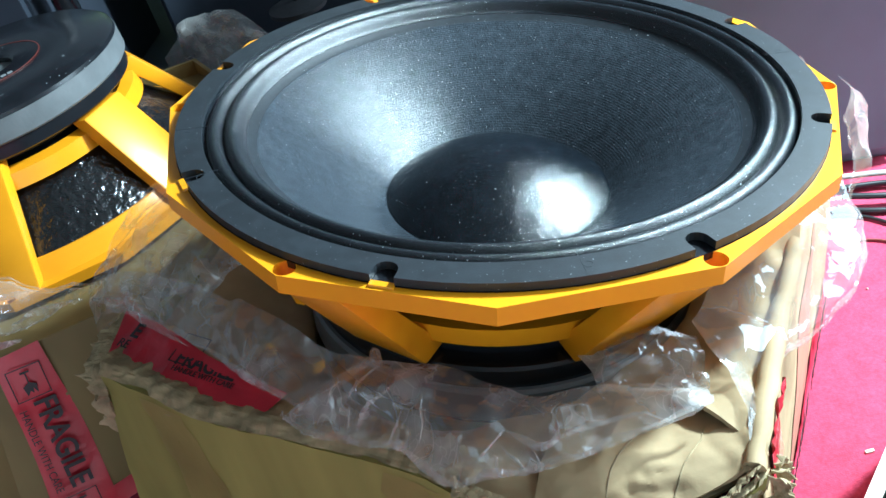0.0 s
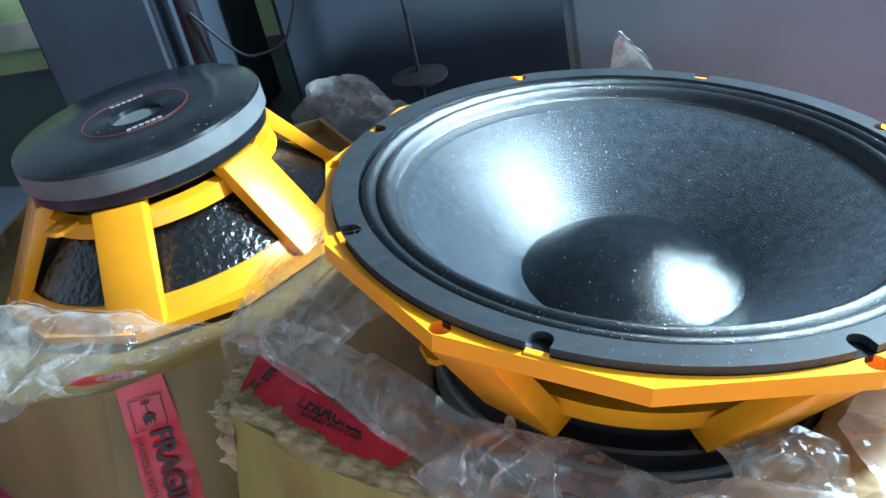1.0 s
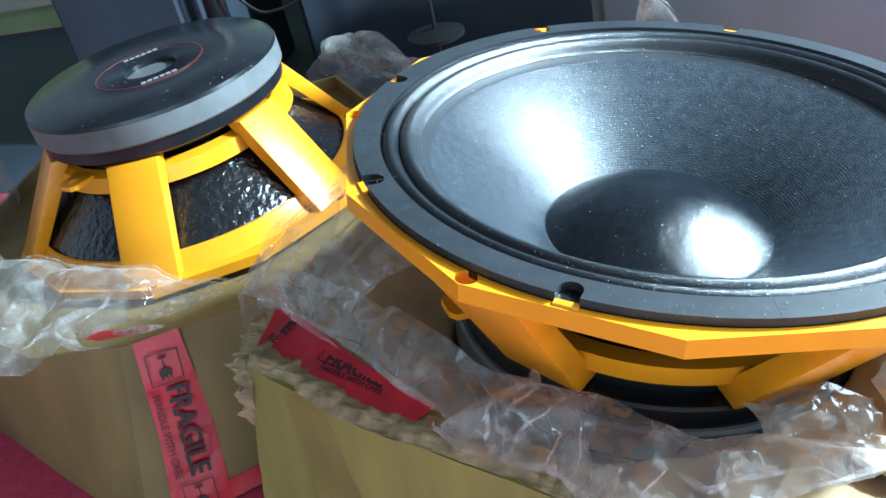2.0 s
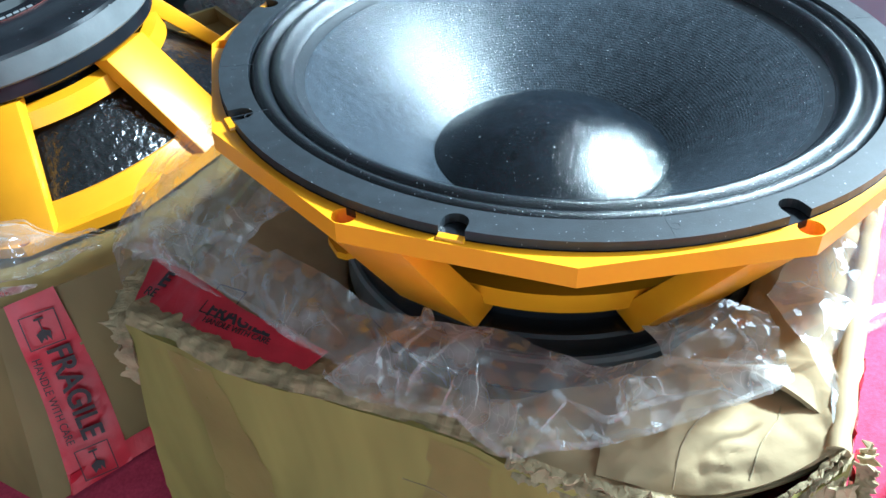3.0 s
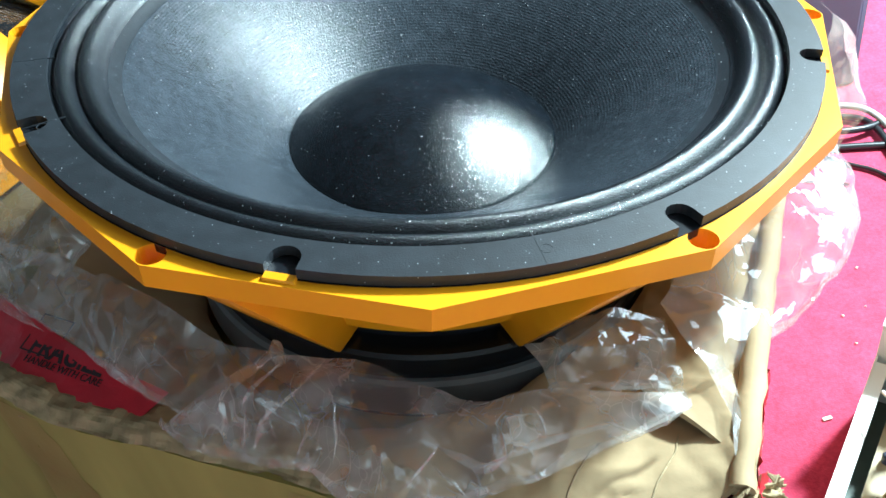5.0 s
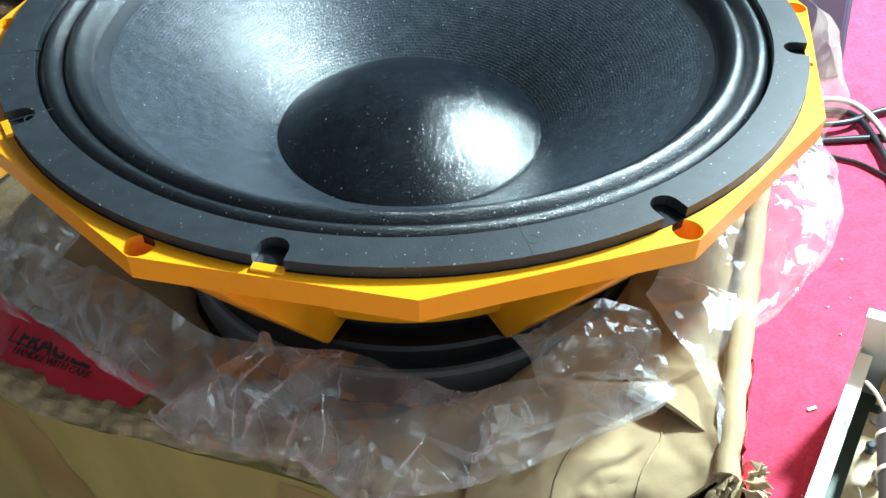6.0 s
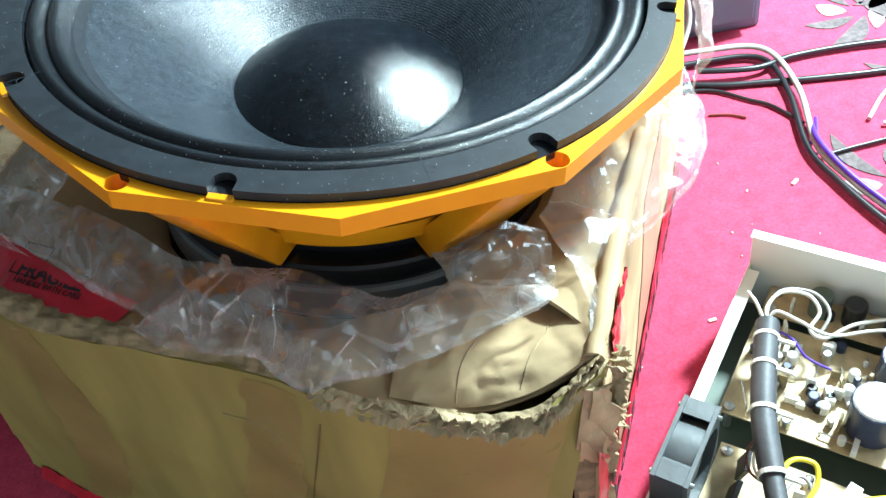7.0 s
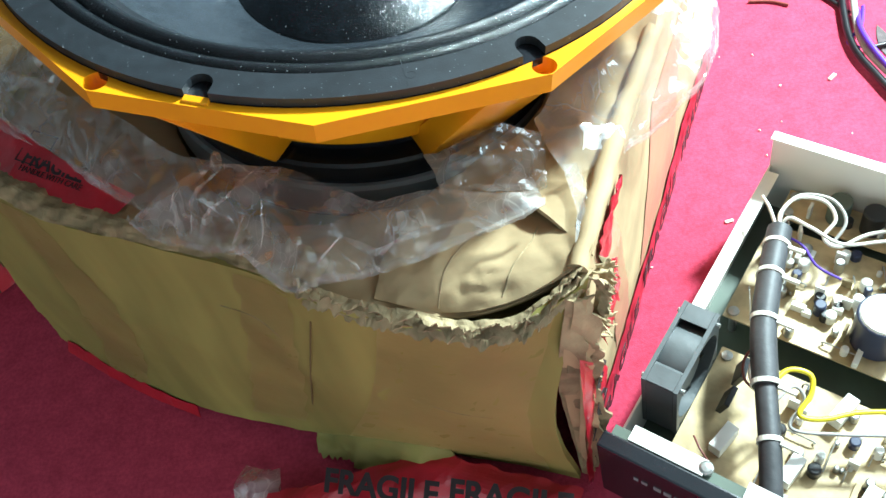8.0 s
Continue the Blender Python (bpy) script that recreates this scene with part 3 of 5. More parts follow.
# loose flaps at the front corner
part("top_flap", sheet([[(0.045, -0.236, 0.229), (0.085, -0.250, 0.227), (0.125, -0.250, 0.231), (0.166, -0.236, 0.240)], [(0.05, -0.218, 0.236), (0.088, -0.230, 0.240), (0.126, -0.228, 0.240), (0.172, -0.222, 0.243)], [(0.058, -0.200, 0.233), (0.094, -0.205, 0.236), (0.13, -0.200, 0.238), (0.178, -0.190, 0.241)], [(0.066, -0.172, 0.222), (0.100, -0.172, 0.224), (0.136, -0.165, 0.226), (0.184, -0.160, 0.232)]], 70, 46, ((22, 0.006), (52, 0.0035), (140, 0.0008)), 33.0, 0.003, relief=facet), CARD_PALE, carton, "pale creased cardboard flap", smooth=24)
part("top_flap", sheet([[(0.168, -0.232, 0.243), (0.183, -0.190, 0.243), (0.212, -0.115, 0.244), (0.250, -0.01, 0.244)], [(0.150, -0.212, 0.244), (0.160, -0.175, 0.240), (0.186, -0.105, 0.238), (0.226, 0.0, 0.238)], [(0.130, -0.190, 0.236), (0.136, -0.155, 0.216), (0.156, -0.085, 0.214), (0.200, 0.014, 0.214)]], 80, 40, ((26, 0.006), (60, 0.003), (130, 0.0008)), 35.0, 0.003, relief=facet), CARD_PALE, carton, "pale creased cardboard flap", smooth=24)
# pressed creases across the pale flaps
flaps = [ob for ob in carton.children if ob.name.startswith("top_flap")][1:]
flap_tops = [BVHTree.FromPolygons([v.co.copy() for v in ob.data.vertices], [tuple(q.vertices) for q in ob.data.polygons]) for ob in flaps]


def on_flap(x, y, lift=0.0):
    hits = [b.ray_cast(Vector((x, y, 0.4)), Vector((0, 0, -1)))[0] for b in flap_tops]
    zs = [h.z for h in hits if h]
    return Vector((x, y, (max(zs) if zs else 0.232) + lift))


for line, mat in ((((0.082, -0.247), (0.088, -0.232), (0.098, -0.216), (0.108, -0.203)), CREASE), (((0.118, -0.248), (0.126, -0.233), (0.137, -0.219), (0.142, -0.205)), TORN)):
    pts = []
    for (x0, y0), (x1, y1) in zip(line, line[1:]):
        pts += [on_flap(x0 + (x1 - x0) * k / 4, y0 + (y1 - y0) * k / 4) for k in range(4)]
    part("crease", tube(pts, 0.0005, 6, 3), mat, carton, "pressed crease in cardboard", smooth=60)
# ragged torn edges
edge_r = [(0.000, -0.224, 0.231), (0.030, -0.238, 0.228), (0.065, -0.251, 0.226), (0.100, -0.262, 0.226), (0.128, -0.262, 0.229), (0.150, -0.251, 0.236), (0.164, -0.243, 0.241)]
for k in range(3):
    off = Vector((0.002 * k, 0.005 - 0.0035 * k, -0.003 * k + 0.004))
    a = [Vector(p) + off for p in edge_r]
    b = [p + Vector((-0.003, -0.0055, 0.001 - 0.003 * k)) for p in a]
    part("torn_edge", sheet([a, b], 150, 5, ((32, 0.003), (75, 0.0016), (190, 0.0008)), 41.0 + k, 0.0010, 0.008), TORN, carton, "frayed pale cardboard")
edge_c = [(0.166, -0.246, 0.243), (0.170, -0.242, 0.225), (0.163, -0.252, 0.205), (0.167, -0.246, 0.186)]
for k in range(3):
    a = [Vector(p) + Vector((0.001 * k, 0.003 * k, 0)) for p in edge_c]
    b = [p + Vector((0.007, -0.006 + 0.004 * k, 0)) for p in a]
    part("torn_edge", sheet([a, b], 90, 6, ((70, 0.0022), (170, 0.0014)), 51.0 + k, 0.0006, 0.006), TORN, carton, "frayed pale cardboard")
edge_l = [(-0.246, -0.046, 0.247), (-0.258, -0.075, 0.245), (-0.264, -0.093, 0.241), (-0.261, -0.106, 0.228), (-0.266, -0.106, 0.205), (-0.268, -0.104, 0.180)]
for k in range(2):
    a = [Vector(p) + Vector((0.004, 0.002 * k, 0)) for p in edge_l]
    b = [p + Vector((-0.012, 0.002, 0.003)) for p in a]
    part("torn_edge", sheet([a, b], 60, 6, ((50, 0.003), (150, 0.0012)), 61.0 + k, 0.0008, 0.013), TORN, carton, "frayed pale cardboard")
# crumpled lip along the top of the front
lip_a = [Vector(p) + Vector((0, -0.003, 0.001)) for p in top_front[0:6]]
lip_b = [p + Vector((0.004, 0.008, 0.007)) for p in lip_a]
lip_c = [p + Vector((0.012, 0.024, 0.004)) for p in lip_a]
part("crumpled_lip", sheet([lip_a, lip_b, lip_c], 150, 18, ((55, 0.0024), (140, 0.0018), (300, 0.0008)), 71.0, 0.0010, 0.008, relief=facet), LIP, carton, "wrinkled brown cardboard edge", smooth=4)
# open base flap and gap under the front
part("base_flap", sheet([[(-0.055, -0.196, 0.045), (-0.01, -0.216, 0.040), (0.05, -0.24, 0.03)], [(-0.058, -0.214, 0.018), (-0.012, -0.236, 0.022), (0.052, -0.256, 0.016)], [(-0.06, -0.230, 0.007), (-0.025, -0.246, 0.009), (0.045, -0.268, 0.007)]], 50, 22, ((34, 0.006), (80, 0.003), (170, 0.0008)), 81.0, 0.002, 0.014, relief=facet), CARD, carton, "crushed base flap", smooth=30)
# red tapes with black printing
front_tape = tape = part("tape", sheet([[(-0.255, -0.084, 0.2445), (-0.237, -0.099, 0.244), (-0.207, -0.117, 0.244), (-0.175, -0.136, 0.244), (-0.119, -0.160, 0.243)], [(-0.250, -0.046, 0.252), (-0.236, -0.052, 0.252), (-0.196, -0.084, 0.252), (-0.160, -0.114, 0.250), (-0.105, -0.150, 0.247)]], 60, 14, ((40, 0.0016), (100, 0.0006)), 91.0, 0.0004, relief=facet), TAPE, carton, "red tape with black lettering")
d = Vector((0.125, -0.066, -0.001)).normalized()
for txt, size, s, q, bold in (("FRAGILE", 0.0150, 0.088, 0.009, 0.0004), ("HANDLE WITH CARE", 0.0060, 0.090, 0.001, 0.0), ("RE", 0.010, 0.006, 0.007, 0.0), ("E", 0.017, 0.010, 0.019, 0.0004)):
    p = Vector((-0.250, -0.083, 0.2475)) + d * s + Vector((0.44, 0.88, 0.16)) * q
    lettering(txt, size, frame_on(p, p + d, (0.44, 0.88, 0.16)), INK, tape, bold)
SIDE_FOOT = FR + Vector((0.004, 0.009, 0))


side_board = BVHTree.FromPolygons([v.co.copy() for v in side_panel.data.vertices], [tuple(q.vertices) for q in side_panel.data.polygons])


def on_side(q, z, lift=0.0006):
    """A place on the side panel: q metres along it and z above the carpet."""
    at = SIDE_FOOT + V * (q - 0.009) + Vector((0, 0, z))
    return (side_board.ray_cast(at + U * 0.08, -U)[0] or at + U * (0.004 + 0.03 * z)) + U * lift


def patch(name, rows, mat, label, parent=carton):
    """A thin strip laid over rows of places."""
    bm = bmesh.new()
    grid = [[bm.verts.new(q) for q in row] for row in rows]
    for r0, r1 in zip(grid, grid[1:]):
        for j in range(len(r0) - 1):
            bm.faces.new((r0[j], r0[j + 1], r1[j + 1], r1[j]))
    return part(name, bm, mat, parent, label, smooth=40)


rng = random.Random(3)
tape = patch("tape", [[on_side(0.41 * j / 60, (0.003 + 0.053 * k / 6) + (0.0025 * math.sin(j * 0.9) if k == 6 else 0.0), 0.001 + 0.0008 * rng.random()) for j in range(61)] for k in range(7)], TAPE, "red tape with black lettering")
for k in range(3):
    p = on_side(0.085 + 0.130 * k, 0.030, 0.0042)
    lettering("FRAGILE", 0.030, frame_on(p, p + V, (0.03, -0.012, 1)), INK, tape, 0.0008)
tape = patch("tape", [[on_side(0.003 + (0.043 * min(1.0, (0.2 - z) / 0.09)) * j / 10, z, 0.0022 + 0.001 * rng.random()) for j in range(11)] for z in [0.003 + 0.194 * k / 24 for k in range(25)]], TAPE, "red tape with black lettering")
for z, w in ((0.060, "FRA"), (0.105, "GI"), (0.145, "E")):
    p = on_side(0.022, z, 0.0055)
    lettering(w, 0.024, frame_on(p, p + V * 0.45 + Vector((0, 0, -1)), V), INK, tape, 0.0006)
patch("tape", [[on_side(0.040 + 0.038 * j / 10 + 0.003 * math.sin(k * 1.7), 0.150 + 0.010 * math.sin(j * 1.1) + 0.050 * k / 10, 0.001 + 0.005 * rng.random()) for j in range(11)] for k in range(11)], TAPE, "torn scrap of red tape")
patch("tape", [[on_side(0.056 + 0.05 * j / 12, 0.196 + 0.003 * j + (0.036 - 0.0029 * j) * k / 6, 0.001 + 0.003 * rng.random()) for j in range(13)] for k in range(7)], TAPE, "torn scrap of red tape")
front_edge = [(-0.097, -0.259, 0.010), (-0.057, -0.257, 0.014), (0.005, -0.246, 0.020), (0.035, -0.246, 0.023), (0.073, -0.257, 0.022), (0.109, -0.269, 0.020), (0.142, -0.280, 0.016)]
tape = part("tape", sheet([[Vector(p) + Vector((-0.012, -0.036, -p[2] + 0.003)) for p in front_edge], [Vector(p) + Vector((-0.006, -0.014, -0.002)) for p in front_edge], front_edge], 90, 14, ((36, 0.004), (90, 0.002)), 103.0, 0.0004, 0.004, relief=facet), TAPE, carton, "red tape with black lettering")
for k in range(2):
    p = Vector((-0.005 + 0.095 * k, -0.268 - 0.018 * k, 0.0225 + 0.002 * k))
    lettering("FRAGILE", 0.024, frame_on(p, p + Vector((0.9, -0.20, 0)), (0.05, 0.8, 0.35)), INK, tape, 0.0008)
tape = part("tape", sheet([[Vector(foot_front[0]) + Vector((0.012, -0.018, 0.002)), Vector((-0.235, -0.150, 0.002)), Vector((-0.165, -0.186, 0.003))], [Vector(foot_front[0]) + Vector((0.016, -0.012, 0.012)), Vector((-0.236, -0.143, 0.013)), Vector((-0.165, -0.181, 0.012))]], 40, 5, ((40, 0.001),), 107.0, 0.0004, 0.004), TAPE, carton, "red tape along the carton's base")
# brown tapes on the panels
for z0, z1, s0, s1, s2, s3 in ((0.062, 0.205, 0.150, 0.255, 0.185, 0.290), (0.060, 0.215, 0.085, 0.118, 0.060, 0.092)):
    patch("packing_tape", [[on_side(s0 + (s2 - s0) * k / 10 + (s1 - s0 + (s3 - s2 - s1 + s0) * k / 10) * j / 10, z0 + (z1 - z0) * k / 10) for j in range(11)] for k in range(11)], SIDE_TAPE, "glossy tan packing tape")


board = BVHTree.FromPolygons([v.co.copy() for v in front_panel.data.vertices], [tuple(q.vertices) for q in front_panel.data.polygons])


def on_front(u, v, lift=0.00025):
    """A place on the front panel: u along it and v up it, both from 0 to 1, lifted off its face."""
    q = catmull([catmull(c, 101)[int(round(100 * u))] for c in FRONT], 51)[int(round(50 * v))]
    hit = board.ray_cast(q - V * 0.06, V)[0] or q
    return hit - V * lift


for u0, u1, u2, u3, v0, v1 in ((0.16, 0.26, 0.10, 0.19, 0.02, 0.98), (0.47, 0.56, 0.42, 0.51, 0.10, 0.98), (0.64, 0.96, 0.64, 0.93, 0.04, 0.98)):
    rows = []
    for k in range(25):
        t = k / 24
        a, b = u0 + (u2 - u0) * t, u1 + (u3 - u1) * t
        rows.append([on_front(a + (b - a) * j / 12, v0 + (v1 - v0) * t) for j in range(13)])
    patch("packing_tape", rows, FRONT_TAPE, "wide brown packing tape")
# crease as a raised dark line; the groove's shade is in its colour
part("crease", tube([on_front(0.545, 0.88, 0.0), on_front(0.550, 0.6, 0.0), on_front(0.560, 0.3, 0.0)], 0.0006, 6, 8), CREASE_SHADE, carton, "pressed crease, its shade drawn as a dark line")
part("crease", tube([on_front(0.70, 0.55), on_front(0.78, 0.51), on_front(0.86, 0.50)], 0.0003, 5, 8), LIP, carton, "fine pale scratch")
part("crease", tube([on_front(0.40, 0.80), on_front(0.45, 0.79), on_front(0.50, 0.745)], 0.0004, 5, 8), TORN, carton, "fine pale scratch")
# split corner: layers of board between the front and the side
for k, (du, mat) in enumerate(((0.004, TORN), (0.010, CARD_PALE), (0.016, TORN))):
    a = [Vector((0.150 + du * 0.3, -0.255, 0.232)), Vector((0.140 + du * 0.4, -0.262, 0.180)), Vector((0.136 + du * 0.5, -0.262, 0.130)), Vector((0.138 + du * 0.4, -0.262, 0.060)), Vector((0.142, -0.262, 0.004))]
    b = [q + Vector((0.006 + 0.35 * du + 0.008 * (z > 0), -0.002 + 0.002 * k, 0)) for z, q in zip((0, 1, 1, 1, 0), a)]
    part("torn_layer", sheet([a, b], 70, 8, ((50, 0.003), (130, 0.0012)), 151.0 + k, 0.0014, 0.007, relief=facet), mat, carton, "split layer of cardboard", smooth=30)
# second carton, under the woofer that lies face down
carton2 = group_root("carton", Matrix.Identity(4), "brown cardboard carton with red fragile tape, crushed corner", "box", "two cartons")
foot = [(-0.600, 0.010), (-0.453, -0.066), (-0.300, 0.052), (-0.225, 0.36), (-0.42, 0.63), (-0.82, 0.47), (-0.80, 0.12)]
head = [(-0.556, 0.012), (-0.452, 0.012), (-0.318, 0.078), (-0.225, 0.37), (-0.42, 0.63), (-0.82, 0.47), (-0.78, 0.12)]
TOPZ = [0.160, 0.170, 0.172, 0.16, 0.16, 0.16, 0.16]
for k in range(7):
    j = (k + 1) % 7
    a, b = Vector((*foot[k], 0)), Vector((*foot[j], 0))
    c, e = Vector((*head[k], TOPZ[k])), Vector((*head[j], TOPZ[j]))
    part("side_panel", sheet([[a, a.lerp(b, 0.5), b], [a.lerp(c, 0.5), a.lerp(b, 0.5).lerp(c.lerp(e, 0.5), 0.5), b.lerp(e, 0.5)], [c, c.lerp(e, 0.5), e]], 34, 24, ((14, 0.0025), (40, 0.0008)), 111.0 + k, 0.005, fixed=True), CARD_SHADED_BROWN, carton2, smooth=40)
part("top_flap", plate([[(x * 0.985 - 0.0075, y * 0.985 + 0.004) for x, y in head]], 0.12, 0.1395), CARD_SHADED_BROWN, carton2)
TO = Vector((0.0035, -0.0055, 0.002))
p0, p1 = Vector((-0.441, -0.050, 0.03)), Vector((-0.436, 0.016, 0.1695))
side = Vector((0.80, 0.58, 0)).normalized()
tape = part("tape", sheet([[Vector((-0.430, -0.054, 0.002)) + TO, Vector((-0.433, -0.018, 0.085)) + TO, Vector((-0.440, 0.014, 0.1735)) + TO], [Vector((-0.385, -0.018, 0.002)) + TO, Vector((-0.392, 0.012, 0.085)) + TO, Vector((-0.402, 0.034, 0.1745)) + TO]], 40, 10, ((25, 0.0012),), 121.0, 0.0004), TAPE, carton2, "red tape with black fragile lettering")
along = (Vector((-0.4075, -0.036, 0.002)) - Vector((-0.421, 0.024, 0.174))).normalized()
q0 = Vector((-0.421, 0.022, 0.172))
out = along.cross(side).normalized()
if out.y > 0:
    out = -out
across = (side - side.dot(along) * along).normalized()
for txt, size, s, o, bold, sq in (("FRAGILE", 0.0270, 0.092, 0.006, 0.0006, 0.92), ("HANDLE WITH CARE", 0.0100, 0.094, -0.0135, 0.0, 0.9)):
    p = q0 + along * s + across * o + out * 0.0095
    lettering(txt, size, frame_on(p, p + along, across), INK, tape, bold, squeeze=sq)


def outline(w, h, t, m, parent):
    bm = plate([[(-w / 2, -h / 2), (w / 2, -h / 2), (w / 2, h / 2), (-w / 2, h / 2)], [(-w / 2 + t, -h / 2 + t), (w / 2 - t, -h / 2 + t), (w / 2 - t, h / 2 - t), (-w / 2 + t, h / 2 - t)]], 0, 0.0002)
    ob = part("printed_frame", bm, INK, parent)
    ob.matrix_local = m


for s in (0.028, 0.160):
    p = q0 + along * s + across * 0.001 + out * 0.0095
    m = frame_on(p, p + along, across)
    outline(0.031, 0.030, 0.001, m, tape)
    g = plate([[(-0.011, -0.004), (-0.009, -0.004), (-0.009, -0.0006), (0.0, -0.0006), (0.003, -0.006), (0.012, -0.0045), (0.008, -0.001), (0.011, 0.001), (0.006, 0.002), (0.012, 0.0045), (0.003, 0.006), (0.0, 0.0006), (-0.009, 0.0006), (-0.009, 0.004), (-0.011, 0.004)]], 0, 0.0002)
    ob = part("glass_sign", g, INK, tape)
    ob.matrix_local = m
p = Vector((-0.250, -0.083, 0.2475)) + d * 0.066 + Vector((0.44, 0.88, 0.16)) * 0.017
outline(0.024, 0.024, 0.0009, frame_on(p, p + d, (0.44, 0.88, 0.16)), front_tape)
tape = part("tape", sheet([[(-0.430, -0.058, 0.003), (-0.37, -0.012, 0.004), (-0.30, 0.044, 0.004)], [(-0.425, -0.050, 0.022), (-0.37, -0.004, 0.022), (-0.30, 0.05, 0.022)]], 40, 6, ((30, 0.0015),), 125.0, 0.0004), TAPE, carton2, "red tape along the carton's base")
tape = part("tape", sheet([[(-0.50, 0.022, 0.170), (-0.47, 0.02, 0.171), (-0.44, 0.022, 0.174)], [(-0.505, 0.045, 0.160), (-0.475, 0.045, 0.162), (-0.435, 0.045, 0.166)]], 30, 8, ((40, 0.003),), 127.0, 0.0004), TAPE, carton2, "creased red tape")

# ---- clear plastic ----
def film(name, parent, curves, nu, nv, seed, octaves=FILM, ragged=0.002, label="", hems=True, mat=PLASTIC):
    """A piece of clear film over a few lines, with a folded hem along its first and last edge."""
    bm = sheet(curves, nu, nv, octaves, seed, 0.0, ragged, relief=facet)
    bm.verts.ensure_lookup_table()
    lines = [[bm.verts[i * nv + j].co.copy() for i in range(nu)] for j in (nv - 1, nv // 2)]
    ob = part(name, bm, mat, parent, label, smooth=16)
    if hems:
        ln = lines[0][::3]
        d = [(p + Vector((0, 0, 0.0015)), p + Vector((0.001 * math.sin(seed + 0.4 * k), 0.0035 + 0.0015 * math.sin(0.7 * k + seed), 0.002))) for k, p in enumerate(ln)]
        part("hem", sheet([[p for p, _ in d], [q for _, q in d]], 2 * len(ln), 4, ((60, 0.0015),), seed), HEM, ob, smooth=40)
    return ob


bag = group_root("plastic_bag", Matrix.Identity(4), "crumpled clear plastic bag opened round the woofer", "plastic bag")
film_a = film("film", bag, [
    [(-0.262, -0.028, 0.268), (-0.235, -0.033, 0.272), (-0.181, -0.061, 0.272), (-0.114, -0.105, 0.272), (-0.074, -0.139, 0.272), (-0.040, -0.160, 0.279)],
    [(-0.264, -0.042, 0.264), (-0.236, -0.048, 0.268), (-0.188, -0.077, 0.270), (-0.138, -0.113, 0.270), (-0.095, -0.146, 0.266), (-0.062, -0.168, 0.266)],
    [(-0.262, -0.052, 0.257), (-0.236, -0.060, 0.257), (-0.194, -0.088, 0.257), (-0.158, -0.117, 0.256), (-0.112, -0.153, 0.254), (-0.085, -0.174, 0.252)]], 130, 40, 1.3)
film_b = film("film", bag, [
    [(-0.047, -0.159, 0.273), (-0.021, -0.157, 0.268), (0.009, -0.165, 0.266), (0.038, -0.183, 0.262), (0.059, -0.194, 0.260), (0.087, -0.194, 0.260), (0.113, -0.199, 0.262), (0.143, -0.205, 0.264)],
    [(-0.075, -0.168, 0.264), (-0.045, -0.176, 0.268), (-0.012, -0.186, 0.270), (0.020, -0.202, 0.266), (0.052, -0.208, 0.262), (0.084, -0.208, 0.260), (0.112, -0.206, 0.262), (0.145, -0.206, 0.262)],
    [(-0.100, -0.174, 0.249), (-0.080, -0.190, 0.248), (-0.035, -0.206, 0.248), (-0.026, -0.206, 0.248), (0.000, -0.237, 0.248), (0.027, -0.235, 0.248), (0.053, -0.234, 0.249), (0.080, -0.229, 0.250), (0.108, -0.219, 0.251), (0.147, -0.207, 0.254)]], 190, 44, 2.7)


def fold(pts, w, parent=None):
    """A narrow pleat standing up along a line; its milky film stands in for a glint."""
    pts = catmull([Vector(p) for p in pts], 9)
    ws = [w * (0.12 + math.sin(math.pi * k / 8) ** 0.7) for k in range(9)]
    mid = [p + Vector((0, 0, 0.45 * q)) for p, q in zip(pts, ws)]
    part("fold", sheet([[p + Vector((-0.4 * q, -0.5 * q, 0)) for p, q in zip(pts, ws)], mid, [p + Vector((0.4 * q, 0.5 * q, 0)) for p, q in zip(pts, ws)]], 36, 9, ((60, 0.35 * w), (140, 0.2 * w)), w * 900, relief=facet), FOLD, parent or bag, smooth=25)



fold([(-0.149, -0.124, 0.256), (-0.128, -0.142, 0.258), (-0.112, -0.156, 0.256)], 0.005)
fold([(-0.035, -0.167, 0.276), (-0.047, -0.171, 0.268), (-0.058, -0.179, 0.262)], 0.006)
fold([(-0.019, -0.163, 0.266), (-0.029, -0.18, 0.268), (-0.044, -0.188, 0.264), (-0.05, -0.199, 0.256)], 0.006)
fold([(-0.022, -0.192, 0.264), (-0.032, -0.209, 0.252)], 0.003)
fold([(0.11, -0.217, 0.264), (0.084, -0.22, 0.263), (0.051, -0.227, 0.26)], 0.004)
fold([(-0.04, -0.152, 0.276), (-0.034, -0.169, 0.276)], 0.005)
fold([(0.035, -0.216, 0.262), (0.028, -0.224, 0.26), (0.017, -0.229, 0.254)], 0.004)
fold([(0.035, -0.214, 0.262), (0.054, -0.226, 0.258), (0.064, -0.223, 0.258)], 0.004)
fold([(-0.241, -0.048, 0.268), (-0.227, -0.067, 0.262), (-0.183, -0.101, 0.256)], 0.006)
fold([(-0.218, -0.041, 0.272), (-0.19, -0.056, 0.27), (-0.173, -0.059, 0.27)], 0.007)
fold([(-0.282, -0.033, 0.262), (-0.269, -0.024, 0.272), (-0.258, -0.006, 0.28)], 0.009)
fold([(-0.276, -0.039, 0.262), (-0.247, -0.05, 0.264), (-0.235, -0.06, 0.262)], 0.008)
fold([(-0.23, -0.022, 0.276), (-0.218, -0.04, 0.272), (-0.21, -0.052, 0.27)], 0.006)
fold([(-0.206, -0.059, 0.27), (-0.193, -0.057, 0.27), (-0.175, -0.057, 0.27)], 0.008)
fold([(-0.246, -0.042, 0.268), (-0.241, -0.033, 0.274)], 0.007)
